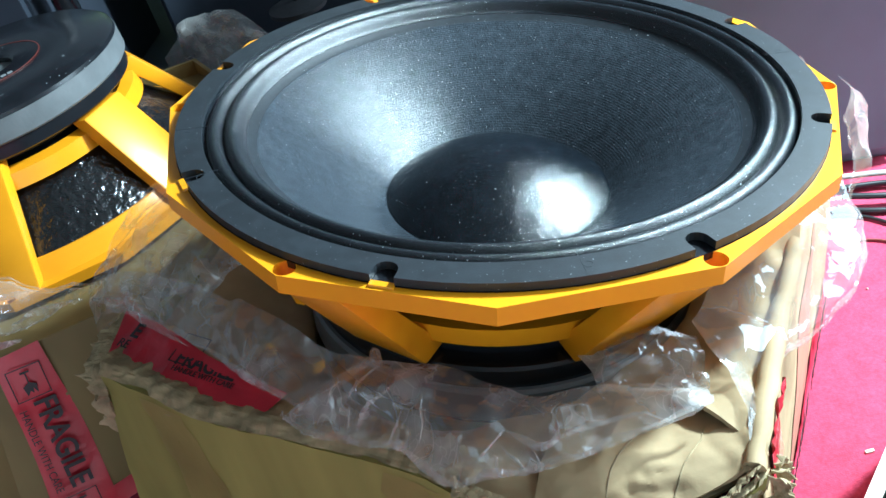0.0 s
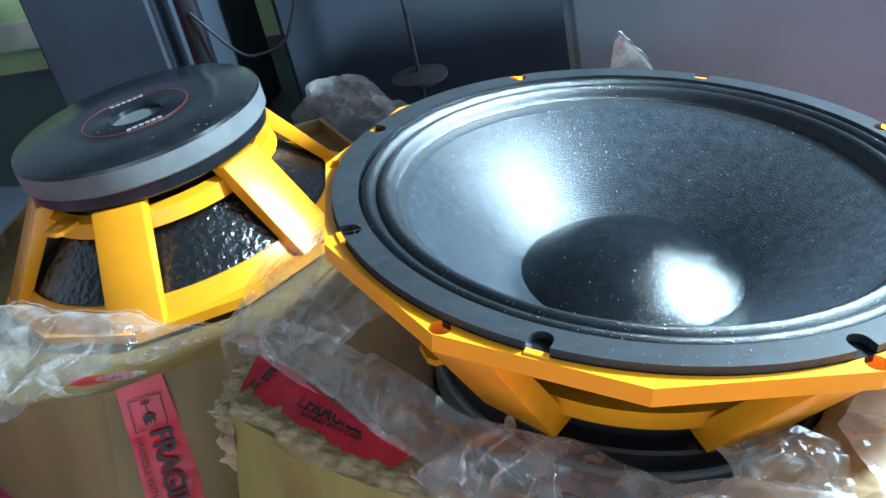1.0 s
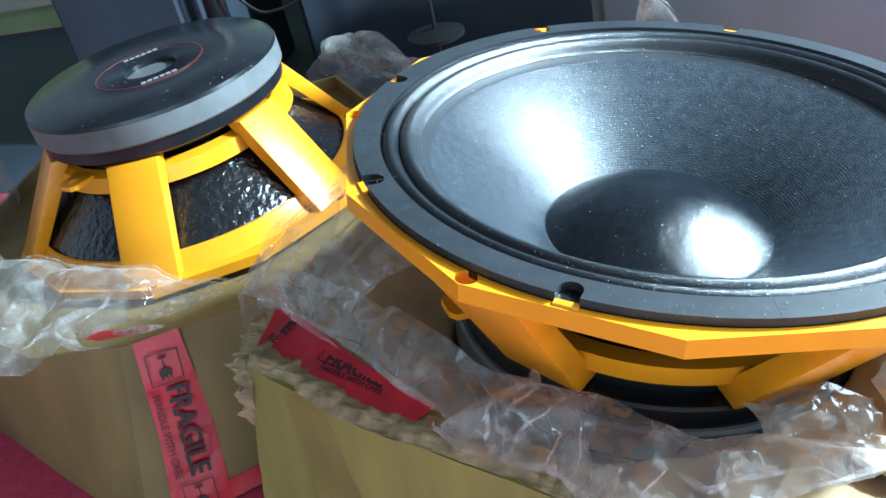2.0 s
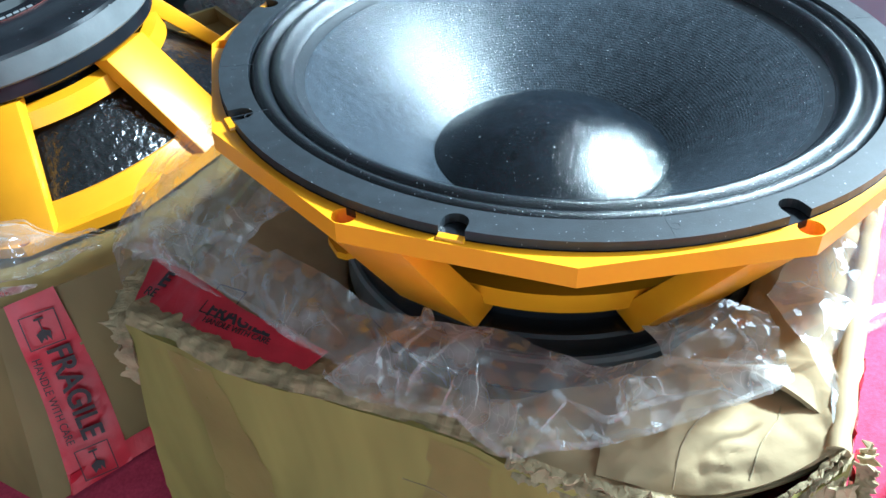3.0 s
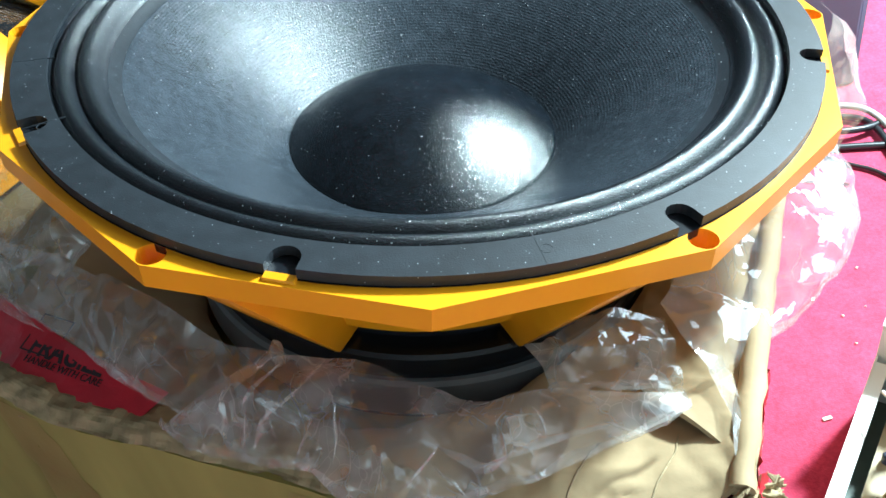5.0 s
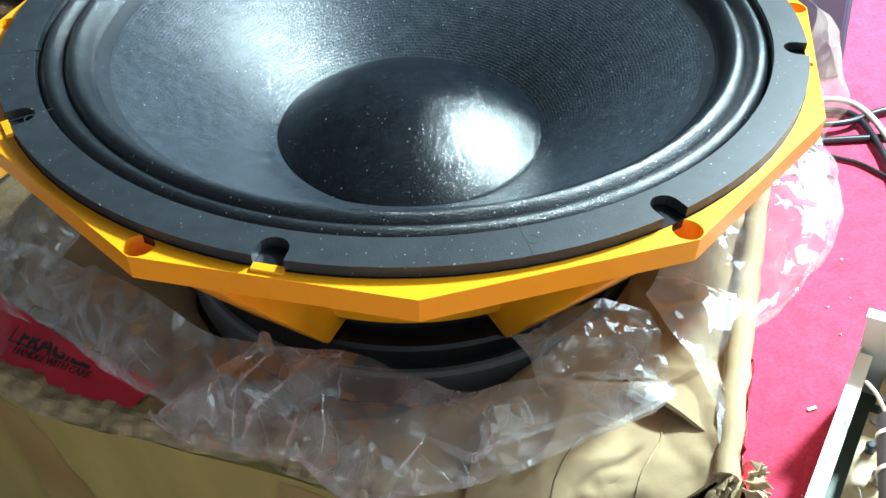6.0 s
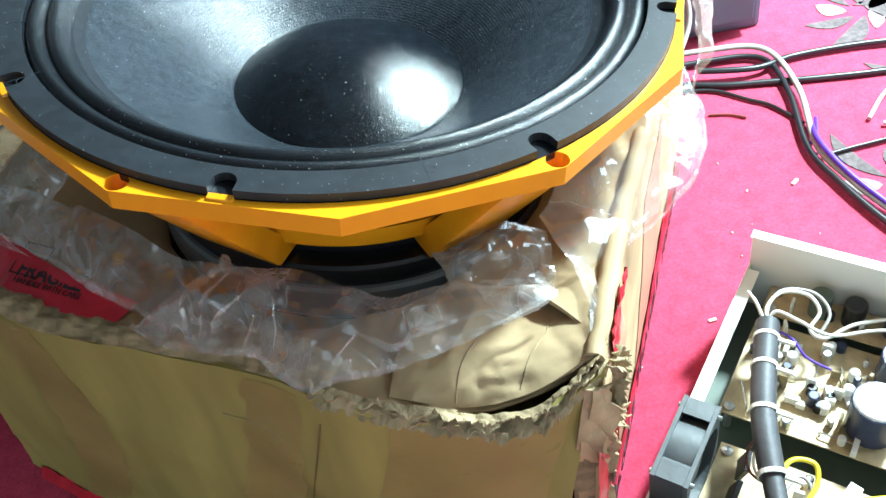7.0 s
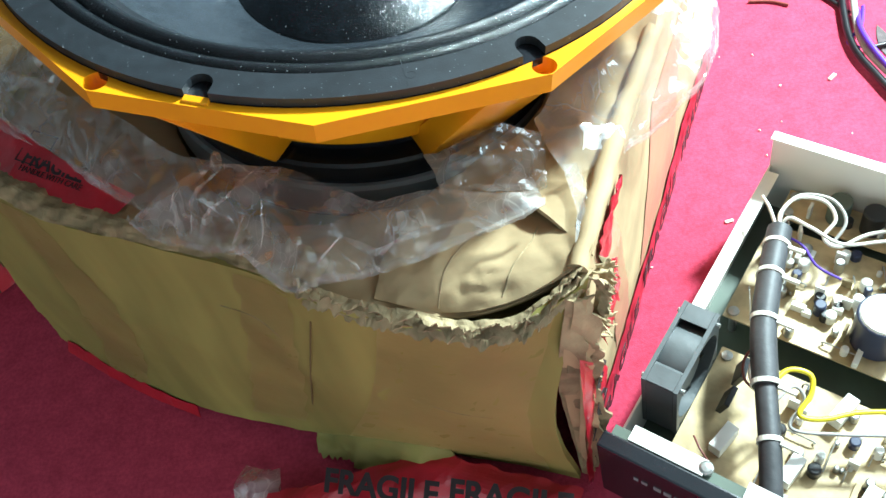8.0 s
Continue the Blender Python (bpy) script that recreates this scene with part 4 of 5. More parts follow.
def pleats(ob, nu, nv, count, seed, w, parent):
    """Short sharp pleats lying on a piece of film, added for thin glints."""
    rng = random.Random(seed)
    co = [v.co.copy() for v in ob.data.vertices]
    for _ in range(count):
        i, j, a, ln = rng.randrange(3, nu - 3), rng.randrange(2, nv - 2), rng.uniform(0.1, 1.3), rng.uniform(10.0, 28.0)
        pts = []
        for k in range(5):
            u = min(max(i + int(round(k / 4 * ln * math.cos(a))), 0), nu - 1)
            v = min(max(j + int(round(k / 4 * ln * 1.4 * math.sin(a))), 0), nv - 1)
            q = co[u * nv + v] + Vector((0, 0, 0.0006))
            if not pts or (q - pts[-1]).length > 0.0008:
                pts.append(q)
        if len(pts) > 2:
            fold(pts, w * rng.uniform(0.5, 1.5), parent)


pleats(film_a, 130, 40, 15, 5, 0.0010, bag)
pleats(film_b, 190, 44, 22, 6, 0.0010, bag)
film("film", bag, [
    [(0.080, -0.152, 0.242), (0.098, -0.142, 0.250), (0.125, -0.138, 0.250), (0.150, -0.140, 0.248)],
    [(0.088, -0.168, 0.244), (0.105, -0.164, 0.254), (0.128, -0.162, 0.252), (0.150, -0.165, 0.248)],
    [(0.088, -0.180, 0.240), (0.104, -0.184, 0.244), (0.130, -0.188, 0.244), (0.148, -0.192, 0.242)]], 60, 34, 5.9, ((30, 0.008), (70, 0.006), (140, 0.002)), 0.003)
film("film", bag, [
    [(0.145, -0.150, 0.262), (0.165, -0.125, 0.272), (0.195, -0.080, 0.282), (0.235, -0.02, 0.29)],
    [(0.152, -0.172, 0.258), (0.180, -0.148, 0.262), (0.215, -0.105, 0.270), (0.250, -0.05, 0.280)],
    [(0.160, -0.186, 0.250), (0.196, -0.166, 0.250), (0.235, -0.128, 0.252), (0.262, -0.085, 0.262)],
    [(0.166, -0.178, 0.240), (0.202, -0.158, 0.232), (0.240, -0.120, 0.232), (0.266, -0.07, 0.24)]], 90, 40, 7.7, ((14, 0.008), (36, 0.005), (90, 0.002)), mat=TAUT)
film("film", bag, [
    [(0.158, -0.182, 0.252), (0.162, -0.205, 0.250), (0.160, -0.228, 0.246)],
    [(0.166, -0.180, 0.250), (0.170, -0.204, 0.246), (0.166, -0.230, 0.242)]], 40, 10, 9.1, ((40, 0.005), (100, 0.002)))
film("film", bag, [
    [(-0.302, -0.012, 0.235), (-0.285, 0.03, 0.262), (-0.262, 0.078, 0.275), (-0.225, 0.110, 0.285)],
    [(-0.268, -0.020, 0.258), (-0.250, 0.025, 0.278), (-0.228, 0.065, 0.288), (-0.195, 0.085, 0.292)],
    [(-0.236, -0.030, 0.262), (-0.210, 0.005, 0.270), (-0.185, 0.030, 0.275), (-0.155, 0.050, 0.278)],
    [(-0.190, -0.050, 0.250), (-0.165, -0.025, 0.255), (-0.140, 0.0, 0.258), (-0.120, 0.02, 0.262)]], 90, 50, 11.3)
film("film", bag, [
    [(-0.305, -0.015, 0.205), (-0.300, 0.02, 0.20), (-0.285, 0.06, 0.20), (-0.26, 0.10, 0.21)],
    [(-0.298, -0.018, 0.240), (-0.288, 0.025, 0.252), (-0.268, 0.07, 0.262), (-0.235, 0.105, 0.27)]], 60, 20, 12.9)
film("film", bag, [
    [(0.015, 0.29, 0.22), (0.045, 0.30, 0.22), (0.075, 0.29, 0.22)],
    [(0.018, 0.30, 0.28), (0.045, 0.305, 0.28), (0.072, 0.295, 0.27)],
    [(0.028, 0.305, 0.338), (0.038, 0.307, 0.340), (0.062, 0.30, 0.305)]], 36, 30, 13.7, ((20, 0.008), (60, 0.003)))
film("film", bag, [
    [(0.262, -0.06, 0.298), (0.276, -0.01, 0.296), (0.284, 0.04, 0.292)],
    [(0.272, -0.06, 0.282), (0.288, -0.01, 0.280), (0.292, 0.04, 0.278)],
    [(0.258, -0.06, 0.255), (0.276, -0.01, 0.255), (0.284, 0.04, 0.255)]], 50, 24, 14.3, ((26, 0.006), (70, 0.003)), mat=TAUT)

wrap = group_root("plastic_bag", Matrix.Identity(4), "crumpled clear plastic film on the second carton", "plastic bag")
film_c = film("film", wrap, [
    [(-0.80, 0.03, 0.13), (-0.70, 0.00, 0.15), (-0.57, -0.012, 0.165), (-0.50, 0.005, 0.178)],
    [(-0.80, 0.08, 0.17), (-0.70, 0.055, 0.185), (-0.57, 0.040, 0.190), (-0.47, 0.035, 0.186), (-0.40, 0.052, 0.182)],
    [(-0.78, 0.14, 0.19), (-0.68, 0.11, 0.20), (-0.56, 0.088, 0.200), (-0.46, 0.086, 0.195), (-0.36, 0.09, 0.182)],
    [(-0.76, 0.19, 0.18), (-0.66, 0.15, 0.185), (-0.56, 0.125, 0.182), (-0.46, 0.112, 0.178), (-0.35, 0.10, 0.178)]], 150, 60, 15.1, ((16, 0.012), (36, 0.007), (85, 0.002)), mat=CLOUDY)
film("film", wrap, [
    [(-0.80, 0.18, 0.15), (-0.79, 0.26, 0.14), (-0.80, 0.36, 0.14)],
    [(-0.82, 0.18, 0.22), (-0.80, 0.26, 0.22), (-0.80, 0.36, 0.21)],
    [(-0.80, 0.17, 0.27), (-0.78, 0.26, 0.28), (-0.78, 0.36, 0.25)]], 40, 34, 18.1)
fold([(-0.58, 0.057, 0.2), (-0.507, 0.036, 0.205), (-0.445, 0.05, 0.21), (-0.437, 0.059, 0.212)], 0.007, wrap)
fold([(-0.535, -0.009, 0.19), (-0.512, 0.006, 0.195), (-0.484, 0.024, 0.2), (-0.456, 0.032, 0.205)], 0.009, wrap)
fold([(-0.513, 0.008, 0.195), (-0.479, -0.006, 0.185), (-0.448, -0.001, 0.182)], 0.007, wrap)
fold([(-0.453, 0.009, 0.19), (-0.422, 0.011, 0.19), (-0.402, 0.016, 0.188)], 0.012, wrap)
fold([(-0.412, 0.031, 0.196), (-0.389, 0.044, 0.196), (-0.357, 0.058, 0.19)], 0.012, wrap)
fold([(-0.483, 0.012, 0.2), (-0.465, 0.025, 0.204), (-0.465, 0.044, 0.206)], 0.006, wrap)
pleats(film_c, 150, 60, 12, 7, 0.0016, wrap)
scrap = group_root("plastic_scrap", Matrix.Identity(4), "small torn scrap of clear plastic on the carpet", "plastic scrap")
film("film", scrap, [[(-0.128, -0.262, 0.002), (-0.108, -0.268, 0.003), (-0.088, -0.262, 0.003)], [(-0.126, -0.248, 0.010), (-0.106, -0.250, 0.014), (-0.088, -0.248, 0.010)], [(-0.120, -0.232, 0.004), (-0.105, -0.236, 0.005), (-0.092, -0.236, 0.003)]], 30, 16, 31.0, ((60, 0.003), (140, 0.001)), hems=False)
lump = group_root("plastic_bag", Matrix.Identity(4), "crumpled clear plastic bag lying behind the woofers", "plastic bag")
film("film", lump, [
    [(-0.50, 0.70, 0.0), (-0.40, 0.66, 0.0), (-0.30, 0.62, 0.0), (-0.20, 0.60, 0.02)],
    [(-0.50, 0.72, 0.12), (-0.41, 0.68, 0.14), (-0.31, 0.64, 0.13), (-0.20, 0.61, 0.08)],
    [(-0.49, 0.76, 0.14), (-0.40, 0.72, 0.19), (-0.32, 0.69, 0.17), (-0.22, 0.65, 0.09)],
    [(-0.48, 0.84, 0.05), (-0.38, 0.82, 0.07), (-0.30, 0.78, 0.06), (-0.2, 0.74, 0.02)]], 80, 50, 19.3, ((12, 0.025), (30, 0.014), (70, 0.005)))


# ---- opened amplifier ----
AMP = Matrix.Translation((0.164, -0.270, 0.0)) @ pose(0, 0, 0, 0, 0, -34.5)
amp = group_root("amplifier", AMP, "opened amplifier with white steel case, circuit boards and fan", "amplifier")
W_, D_ = 0.40, 0.268
part("chassis", block(0.0, W_, 0.004, D_, 0.006, 0.010), CHASSIS, amp)
for x in (0.03, W_ - 0.03):
    for y in (0.03, D_ - 0.03):
        part("foot", lathe([(0, 0.0), (0.009, 0.0), (0.010, 0.0058), (0, 0.0058)], 16), COMPONENT, amp).location = (x, y, 0)
part("front_panel", block(-0.004, W_ + 0.004, -0.010, 0.002, 0.004, 0.086, 0.0015), BLACK, amp, "black front panel")
part("rear_panel", block(0.0, W_, D_ - 0.0015, D_, 0.0101, 0.098), WHITE, amp)
part("rear_panel_lip", block(0.0, W_, D_ - 0.008, D_ - 0.0016, 0.0965, 0.098), WHITE, amp)
part("side_rail", block(0.0, 0.0015, 0.004, D_ - 0.002, 0.0101, 0.060), WHITE, amp)
part("side_rail", block(0.0016, 0.010, 0.125, D_ - 0.008, 0.0585, 0.060), WHITE, amp)
part("side_rail", block(W_ - 0.0015, W_, 0.004, D_ - 0.002, 0.0101, 0.060), WHITE, amp)
part("top_bracket", block(0.012, 0.062, 0.003, 0.014, 0.084, 0.0855), WHITE, amp)
part("top_bracket", block(0.088, 0.20, 0.003, 0.014, 0.082, 0.0835), WHITE, amp)
part("top_bracket", block(0.0, 0.36, 0.003, 0.010, 0.0795, 0.0815), CHASSIS, amp)
for k, (w, h, x) in enumerate(((0.003, 0.004, 0.022), (0.004, 0.004, 0.0275), (0.005, 0.005, 0.036), (0.005, 0.005, 0.043), (0.005, 0.005, 0.050))):
    part("badge_bar", block(x, x + w, -0.0106, -0.0101, 0.058, 0.058 + h), PRINT, amp)
part("badge_bar", block(0.047, 0.060, -0.0106, -0.0101, 0.030, 0.033), PRINT, amp)
for x, y, z in ((0.062, 0.009, 0.0836), (0.21, 0.009, 0.0836)):
    part("screw", lathe([(0, 0), (0.005, 0), (0.0046, 0.002), (0.003, 0.0032), (0, 0.0034)], 14), STEEL, amp).location = (x, y, z)
# fan on edge against the side
F_ = 0.066
for name, x in (("fan_flange", 0.002), ("fan_flange", 0.0245)):
    bm = plate([[(-F_ / 2, -F_ / 2), (F_ / 2, -F_ / 2), (F_ / 2, F_ / 2), (-F_ / 2, F_ / 2)], circle(0.0305, 40)] + [circle(0.0022, 10, sx * 0.0275, sy * 0.0275) for sx in (-1, 1) for sy in (-1, 1)], 0, 0.003)
    ob = part(name, bm, FANBLACK, amp)
    ob.matrix_local = Matrix.Translation((x, 0.075, 0.0605)) @ pose(0, 0, 0, 90, 0, 90)
ob = part("fan_duct", lathe([(0.0305, 0.0), (0.0318, 0.0), (0.0318, 0.0195), (0.0305, 0.0195)], 40, True), FANBLACK, amp, smooth=40)
ob.matrix_local = Matrix.Translation((0.005, 0.075, 0.0605)) @ pose(0, 0, 0, 90, 0, 90)
part("fan_cover", hexa([(0.0052, 0.0425, 0.0925), (0.0243, 0.0425, 0.0925), (0.0243, 0.058, 0.0925), (0.0052, 0.058, 0.0925), (0.0052, 0.0425, 0.0934), (0.0243, 0.0425, 0.0934), (0.0243, 0.056, 0.0934), (0.0052, 0.056, 0.0934)]), FANBLACK, amp)
part("fan_cover", block(0.0052, 0.0243, 0.094, 0.1075, 0.0925, 0.0934), FANBLACK, amp)
part("fan_cover", block(0.0052, 0.0243, 0.042, 0.0428, 0.030, 0.0925), FANBLACK, amp)
part("fan_cover", block(0.0052, 0.0243, 0.1072, 0.108, 0.030, 0.0925), FANBLACK, amp)
ob = part("fan_hub", lathe([(0, 0), (0.012, 0), (0.0125, 0.003), (0.0125, 0.018), (0, 0.018)], 24), FANBLACK, amp, smooth=40)
ob.matrix_local = Matrix.Translation((0.005, 0.075, 0.0605)) @ pose(0, 0, 0, 90, 0, 90)
for k in range(7):
    bm = hexa([(0.0125, -0.003, 0.002), (0.029, -0.007, 0.002), (0.029, -0.006, 0.003), (0.0125, -0.002, 0.003), (0.0125, 0.004, 0.016), (0.029, 0.009, 0.016), (0.029, 0.010, 0.0165), (0.0125, 0.005, 0.0165)])
    ob = part("fan_blade", bm, FANBLACK, amp)
    ob.matrix_local = Matrix.Translation((0.005, 0.075, 0.0605)) @ pose(0, 0, 0, 90, 0, 90) @ pose(0, 0, 0, 0, 0, 360 / 7 * k)
for y in (0.0475, 0.1025):
    part("screw", tube([(0.0, y, 0.088), (0.03, y, 0.088)], 0.0018, 8, 2), STEEL, amp)
# boards
rng = random.Random(5)
boards = []
for x0, x1, y0, y1, z in ((0.028, 0.26, 0.022, 0.118, 0.030), (0.018, 0.30, 0.140, 0.232, 0.034), (0.02, 0.36, 0.236, 0.264, 0.040)):
    boards.append(part("circuit_board", block(x0, x1, y0, y1, z, z + 0.0016), PCB, amp))
    for sx in (x0 + 0.006, x1 - 0.006):
        for sy in (y0 + 0.006, y1 - 0.006):
            part("standoff", lathe([(0, 0), (0.003, 0), (0.003, z - 0.0101), (0, z - 0.0101)], 10), STEEL, amp).location = (sx, sy, 0.0101)
            part("screw", lathe([(0, 0), (0.0042, 0), (0.004, 0.0018), (0, 0.0026)], 12), STEEL, amp).location = (sx, sy, z + 0.0017)


def resistor(x, y, z, a, l=0.022, w=0.009, h=0.012):
    ob = part("ceramic_resistor", block(-w / 2, w / 2, -l / 2, l / 2, 0, h, 0.0006), CERAMIC, amp)
    ob.matrix_local = Matrix.Translation((x, y, z)) @ pose(0, 0, 0, 0, 0, a)


for x, y, a in ((0.058, 0.050, -12), (0.104, 0.050, -10), (0.152, 0.052, -8), (0.118, 0.105, -14), (0.165, 0.108, -10), (0.205, 0.058, -6)):
    resistor(x, y, 0.0318, a)
for x, y, a in ((0.045, 0.075, 0), (0.045, 0.098, 10), (0.09, 0.02, 0)):
    bm = block(-0.002, 0.002, -0.008, 0.008, 0.004, 0.022, 0.0005)
    ob = part("transistor", bm, COMPONENT, amp)
    ob.matrix_local = Matrix.Translation((x, y, 0.0318)) @ pose(0, 0, 0, 0, 18, a)
    for j in (-0.005, 0, 0.005):
        ob = part("pin", block(-0.0004, 0.0004, j - 0.0004, j + 0.0004, 0, 0.0045), STEEL, amp)
        ob.matrix_local = Matrix.Translation((x, y, 0.0318)) @ pose(0, 0, 0, 0, 18, a)
cyl = lambda r, h: lathe([(0, 0), (r, 0), (r, h - 0.001), (r - 0.001, h), (0, h)], 20)
mats = (CAPACITOR, COMPONENT, CERAMIC, WIRE_WHITE, STEEL, PCB)
for bx0, bx1, by0, by1, bz, n in ((0.085, 0.255, 0.026, 0.114, 0.0317, 95), (0.025, 0.29, 0.145, 0.228, 0.0357, 190), (0.03, 0.35, 0.239, 0.262, 0.0417, 30)):
    for k in range(n):
        x, y = rng.uniform(bx0, bx1), rng.uniform(by0, by1)
        kind = rng.random()
        if kind < 0.30:
            ob = part("capacitor", cyl(rng.uniform(0.0025, 0.0045), rng.uniform(0.006, 0.012)), rng.choice((CAPACITOR, COMPONENT, CERAMIC, STEEL)), amp, smooth=40)
        elif kind < 0.46:
            ob = part("small_component", block(-0.0012, 0.0012, -0.0035, 0.0035, 0.0, rng.uniform(0.008, 0.016), 0.0004), rng.choice((CERAMIC, WIRE_WHITE, PCB, TORN)), amp)
        elif kind < 0.66:
            l = rng.uniform(0.006, 0.014)
            ob = part("small_component", block(-0.002, 0.002, -l / 2, l / 2, 0.0, rng.uniform(0.003, 0.008), 0.0005), rng.choice((CERAMIC, WIRE_WHITE, PCB, CERAMIC, CERAMIC)), amp)
        elif kind < 0.82:
            l = rng.uniform(0.012, 0.03)
            ob = part("jumper_wire", tube([(0, -l / 2, 0), (0, -l / 2, 0.004), (0, l / 2, 0.004), (0, l / 2, 0)], 0.0006, 5, 3), STEEL, amp)
        else:
            ob = part("small_component", cyl(0.002, rng.uniform(0.003, 0.006)), rng.choice((STEEL, CERAMIC)), amp)
        ob.matrix_local = Matrix.Translation((x, y, bz)) @ pose(0, 0, 0, 0, 0, rng.choice((0, 90, 0, 90, 25)))
CAPS = ((0.118, 0.168), (0.128, 0.212))
for x, y in CAPS:
    part("large_capacitor", cyl(0.0175, 0.034), CAPACITOR, amp, smooth=40).location = (x, y, 0.036)
    part("capacitor_top", cyl(0.016, 0.0012), WHITE, amp).location = (x, y, 0.0702)
for x, m in ((0.060, CHASSIS), (0.085, COMPONENT), (0.115, CAPACITOR), (0.145, COMPONENT), (0.18, CAPACITOR)):
    part("capacitor", cyl(0.0085, 0.022), m, amp, smooth=40).location = (x, 0.252, 0.0418)
# wiring harness in a dark sleeve with ties
inv = AMP.inverted()
H_ = [inv @ Vector(p) for p in ((0.305, -0.122, 0.074), (0.288, -0.165, 0.080), (0.275, -0.205, 0.080), (0.268, -0.245, 0.078), (0.262, -0.285, 0.076), (0.256, -0.318, 0.070))]
part("cable_sleeve", tube(H_[:4], 0.0088, 14, 8), SLEEVE, amp, smooth=60)
part("cable_sleeve", tube(H_[2:], 0.0072, 14, 8), SLEEVE, amp, smooth=60)
for k, (i, t) in enumerate(((0, 0.35), (0, 0.95), (1, 0.8), (2, 0.95), (3, 0.9))):
    p, q = H_[i], H_[i + 1]
    c = p.lerp(q, t)
    rr = 0.0098 if i < 3 else 0.0082
    ob = part("cable_tie", lathe([(rr - 0.001, -0.0016), (rr, -0.0016), (rr, 0.0016), (rr - 0.001, 0.0016)], 20, True), WIRE_WHITE, amp)
    ob.matrix_local = Matrix.Translation(c) @ (q - p).to_track_quat("Z", "Y").to_matrix().to_4x4()
    ob = part("cable_tie", block(0, 0.012, -0.0012, 0.0012, -0.0015, 0.0015), WIRE_WHITE, amp)
    ob.matrix_local = Matrix.Translation(c + Vector((rr * 0.8, 0, 0.004)))


def wire(points, r, mat, name="wire"):
    part(name, tube([inv @ Vector(p) for p in points], r, 7, 8), mat, amp, smooth=60)


wire([(0.262, -0.262, 0.074), (0.270, -0.247, 0.076), (0.284, -0.234, 0.076), (0.298, -0.238, 0.074), (0.296, -0.250, 0.07), (0.286, -0.262, 0.068), (0.300, -0.266, 0.066), (0.325, -0.263, 0.064), (0.36, -0.268, 0.062), (0.42, -0.29, 0.06)], 0.0018, WIRE_YELLOW)
wire([(0.262, -0.262, 0.07), (0.273, -0.252, 0.07), (0.287, -0.243, 0.07), (0.292, -0.252, 0.066), (0.28, -0.268, 0.062), (0.31, -0.275, 0.06), (0.37, -0.282, 0.06)], 0.0013, WIRE_GREY)
wire([(0.305, -0.122, 0.074), (0.308, -0.110, 0.078), (0.322, -0.100, 0.080), (0.340, -0.105, 0.078), (0.345, -0.118, 0.072), (0.335, -0.128, 0.066), (0.345, -0.135, 0.062), (0.37, -0.13, 0.066), (0.42, -0.135, 0.07)], 0.0015, WIRE_WHITE)
wire([(0.305, -0.122, 0.074), (0.310, -0.108, 0.076), (0.325, -0.096, 0.077), (0.346, -0.103, 0.076), (0.352, -0.12, 0.07), (0.338, -0.134, 0.062)], 0.0013, WIRE_GREY)
wire([(0.305, -0.122, 0.076), (0.312, -0.118, 0.082), (0.325, -0.128, 0.080), (0.345, -0.140, 0.072), (0.38, -0.14, 0.068), (0.43, -0.150, 0.066)], 0.0013, WIRE_WHITE)
wire([(0.305, -0.124, 0.072), (0.318, -0.135, 0.070), (0.325, -0.150, 0.064), (0.34, -0.16, 0.058)], 0.001, WIRE_PURPLE)
wire([(0.302, -0.122, 0.078), (0.300, -0.108, 0.084), (0.298, -0.096, 0.082)], 0.0013, WIRE_WHITE)
wire([(0.276, -0.208, 0.074), (0.262, -0.216, 0.066), (0.258, -0.232, 0.066), (0.264, -0.246, 0.072)], 0.001, REDLINE)
wire([(0.276, -0.208, 0.072), (0.266, -0.218, 0.064), (0.262, -0.232, 0.064), (0.266, -0.248, 0.07)], 0.001, WIRE_WHITE)
wire([(0.22, -0.262, 0.05), (0.222, -0.272, 0.052), (0.226, -0.281, 0.05)], 0.0007, REDLINE)
for k in range(3):
    wire([(0.256 + 0.001 * k, -0.316, 0.07), (0.255 + 0.003 * k, -0.328, 0.062), (0.255 + 0.004 * k, -0.336, 0.045)], 0.0008, WIRE_WHITE)

# ---- floor clutter behind the amplifier ----
def cable(points, r, mat, label):
    tagged(obj("cable", tube(points, r, 8, 10), mat, smooth=60), label, "cable", "cables on the carpet")


cable([(0.30, 0.28, 0.006), (0.366, 0.284, 0.006), (0.431, 0.273, 0.006), (0.441, 0.215, 0.006), (0.430, 0.125, 0.006), (0.440, 0.073, 0.006), (0.462, 0.009, 0.006), (0.50, -0.07, 0.006)], 0.0035, WIRE_BLACK, "thick black cable lying on red carpet")
cable([(0.30, 0.29, 0.016), (0.37, 0.293, 0.014), (0.436, 0.280, 0.012), (0.450, 0.21, 0.010), (0.437, 0.12, 0.010), (0.450, 0.07, 0.008), (0.472, 0.02, 0.006), (0.51, -0.05, 0.006)], 0.0032, WIRE_GREY, "grey cable lying on red carpet")
cable([(0.446, 0.16, 0.006), (0.438, 0.12, 0.016), (0.448, 0.075, 0.014), (0.468, 0.03, 0.010), (0.50, -0.04, 0.006)], 0.0028, WIRE_PURPLE, "purple wire lying on red carpet")
cable([(0.453, 0.165, 0.004), (0.442, 0.135, 0.008), (0.428, 0.122, 0.005), (0.436, 0.112, 0.004)], 0.0018, WIRE_PURPLE, "purple wire end lying on red carpet")
cable([(0.33, 0.255, 0.004), (0.349, 0.251, 0.004), (0.385, 0.240, 0.004), (0.419, 0.234, 0.004), (0.48, 0.224, 0.004), (0.56, 0.216, 0.004), (0.66, 0.22, 0.004)], 0.0035, WIRE_BLACK, "black cable lying on red carpet")
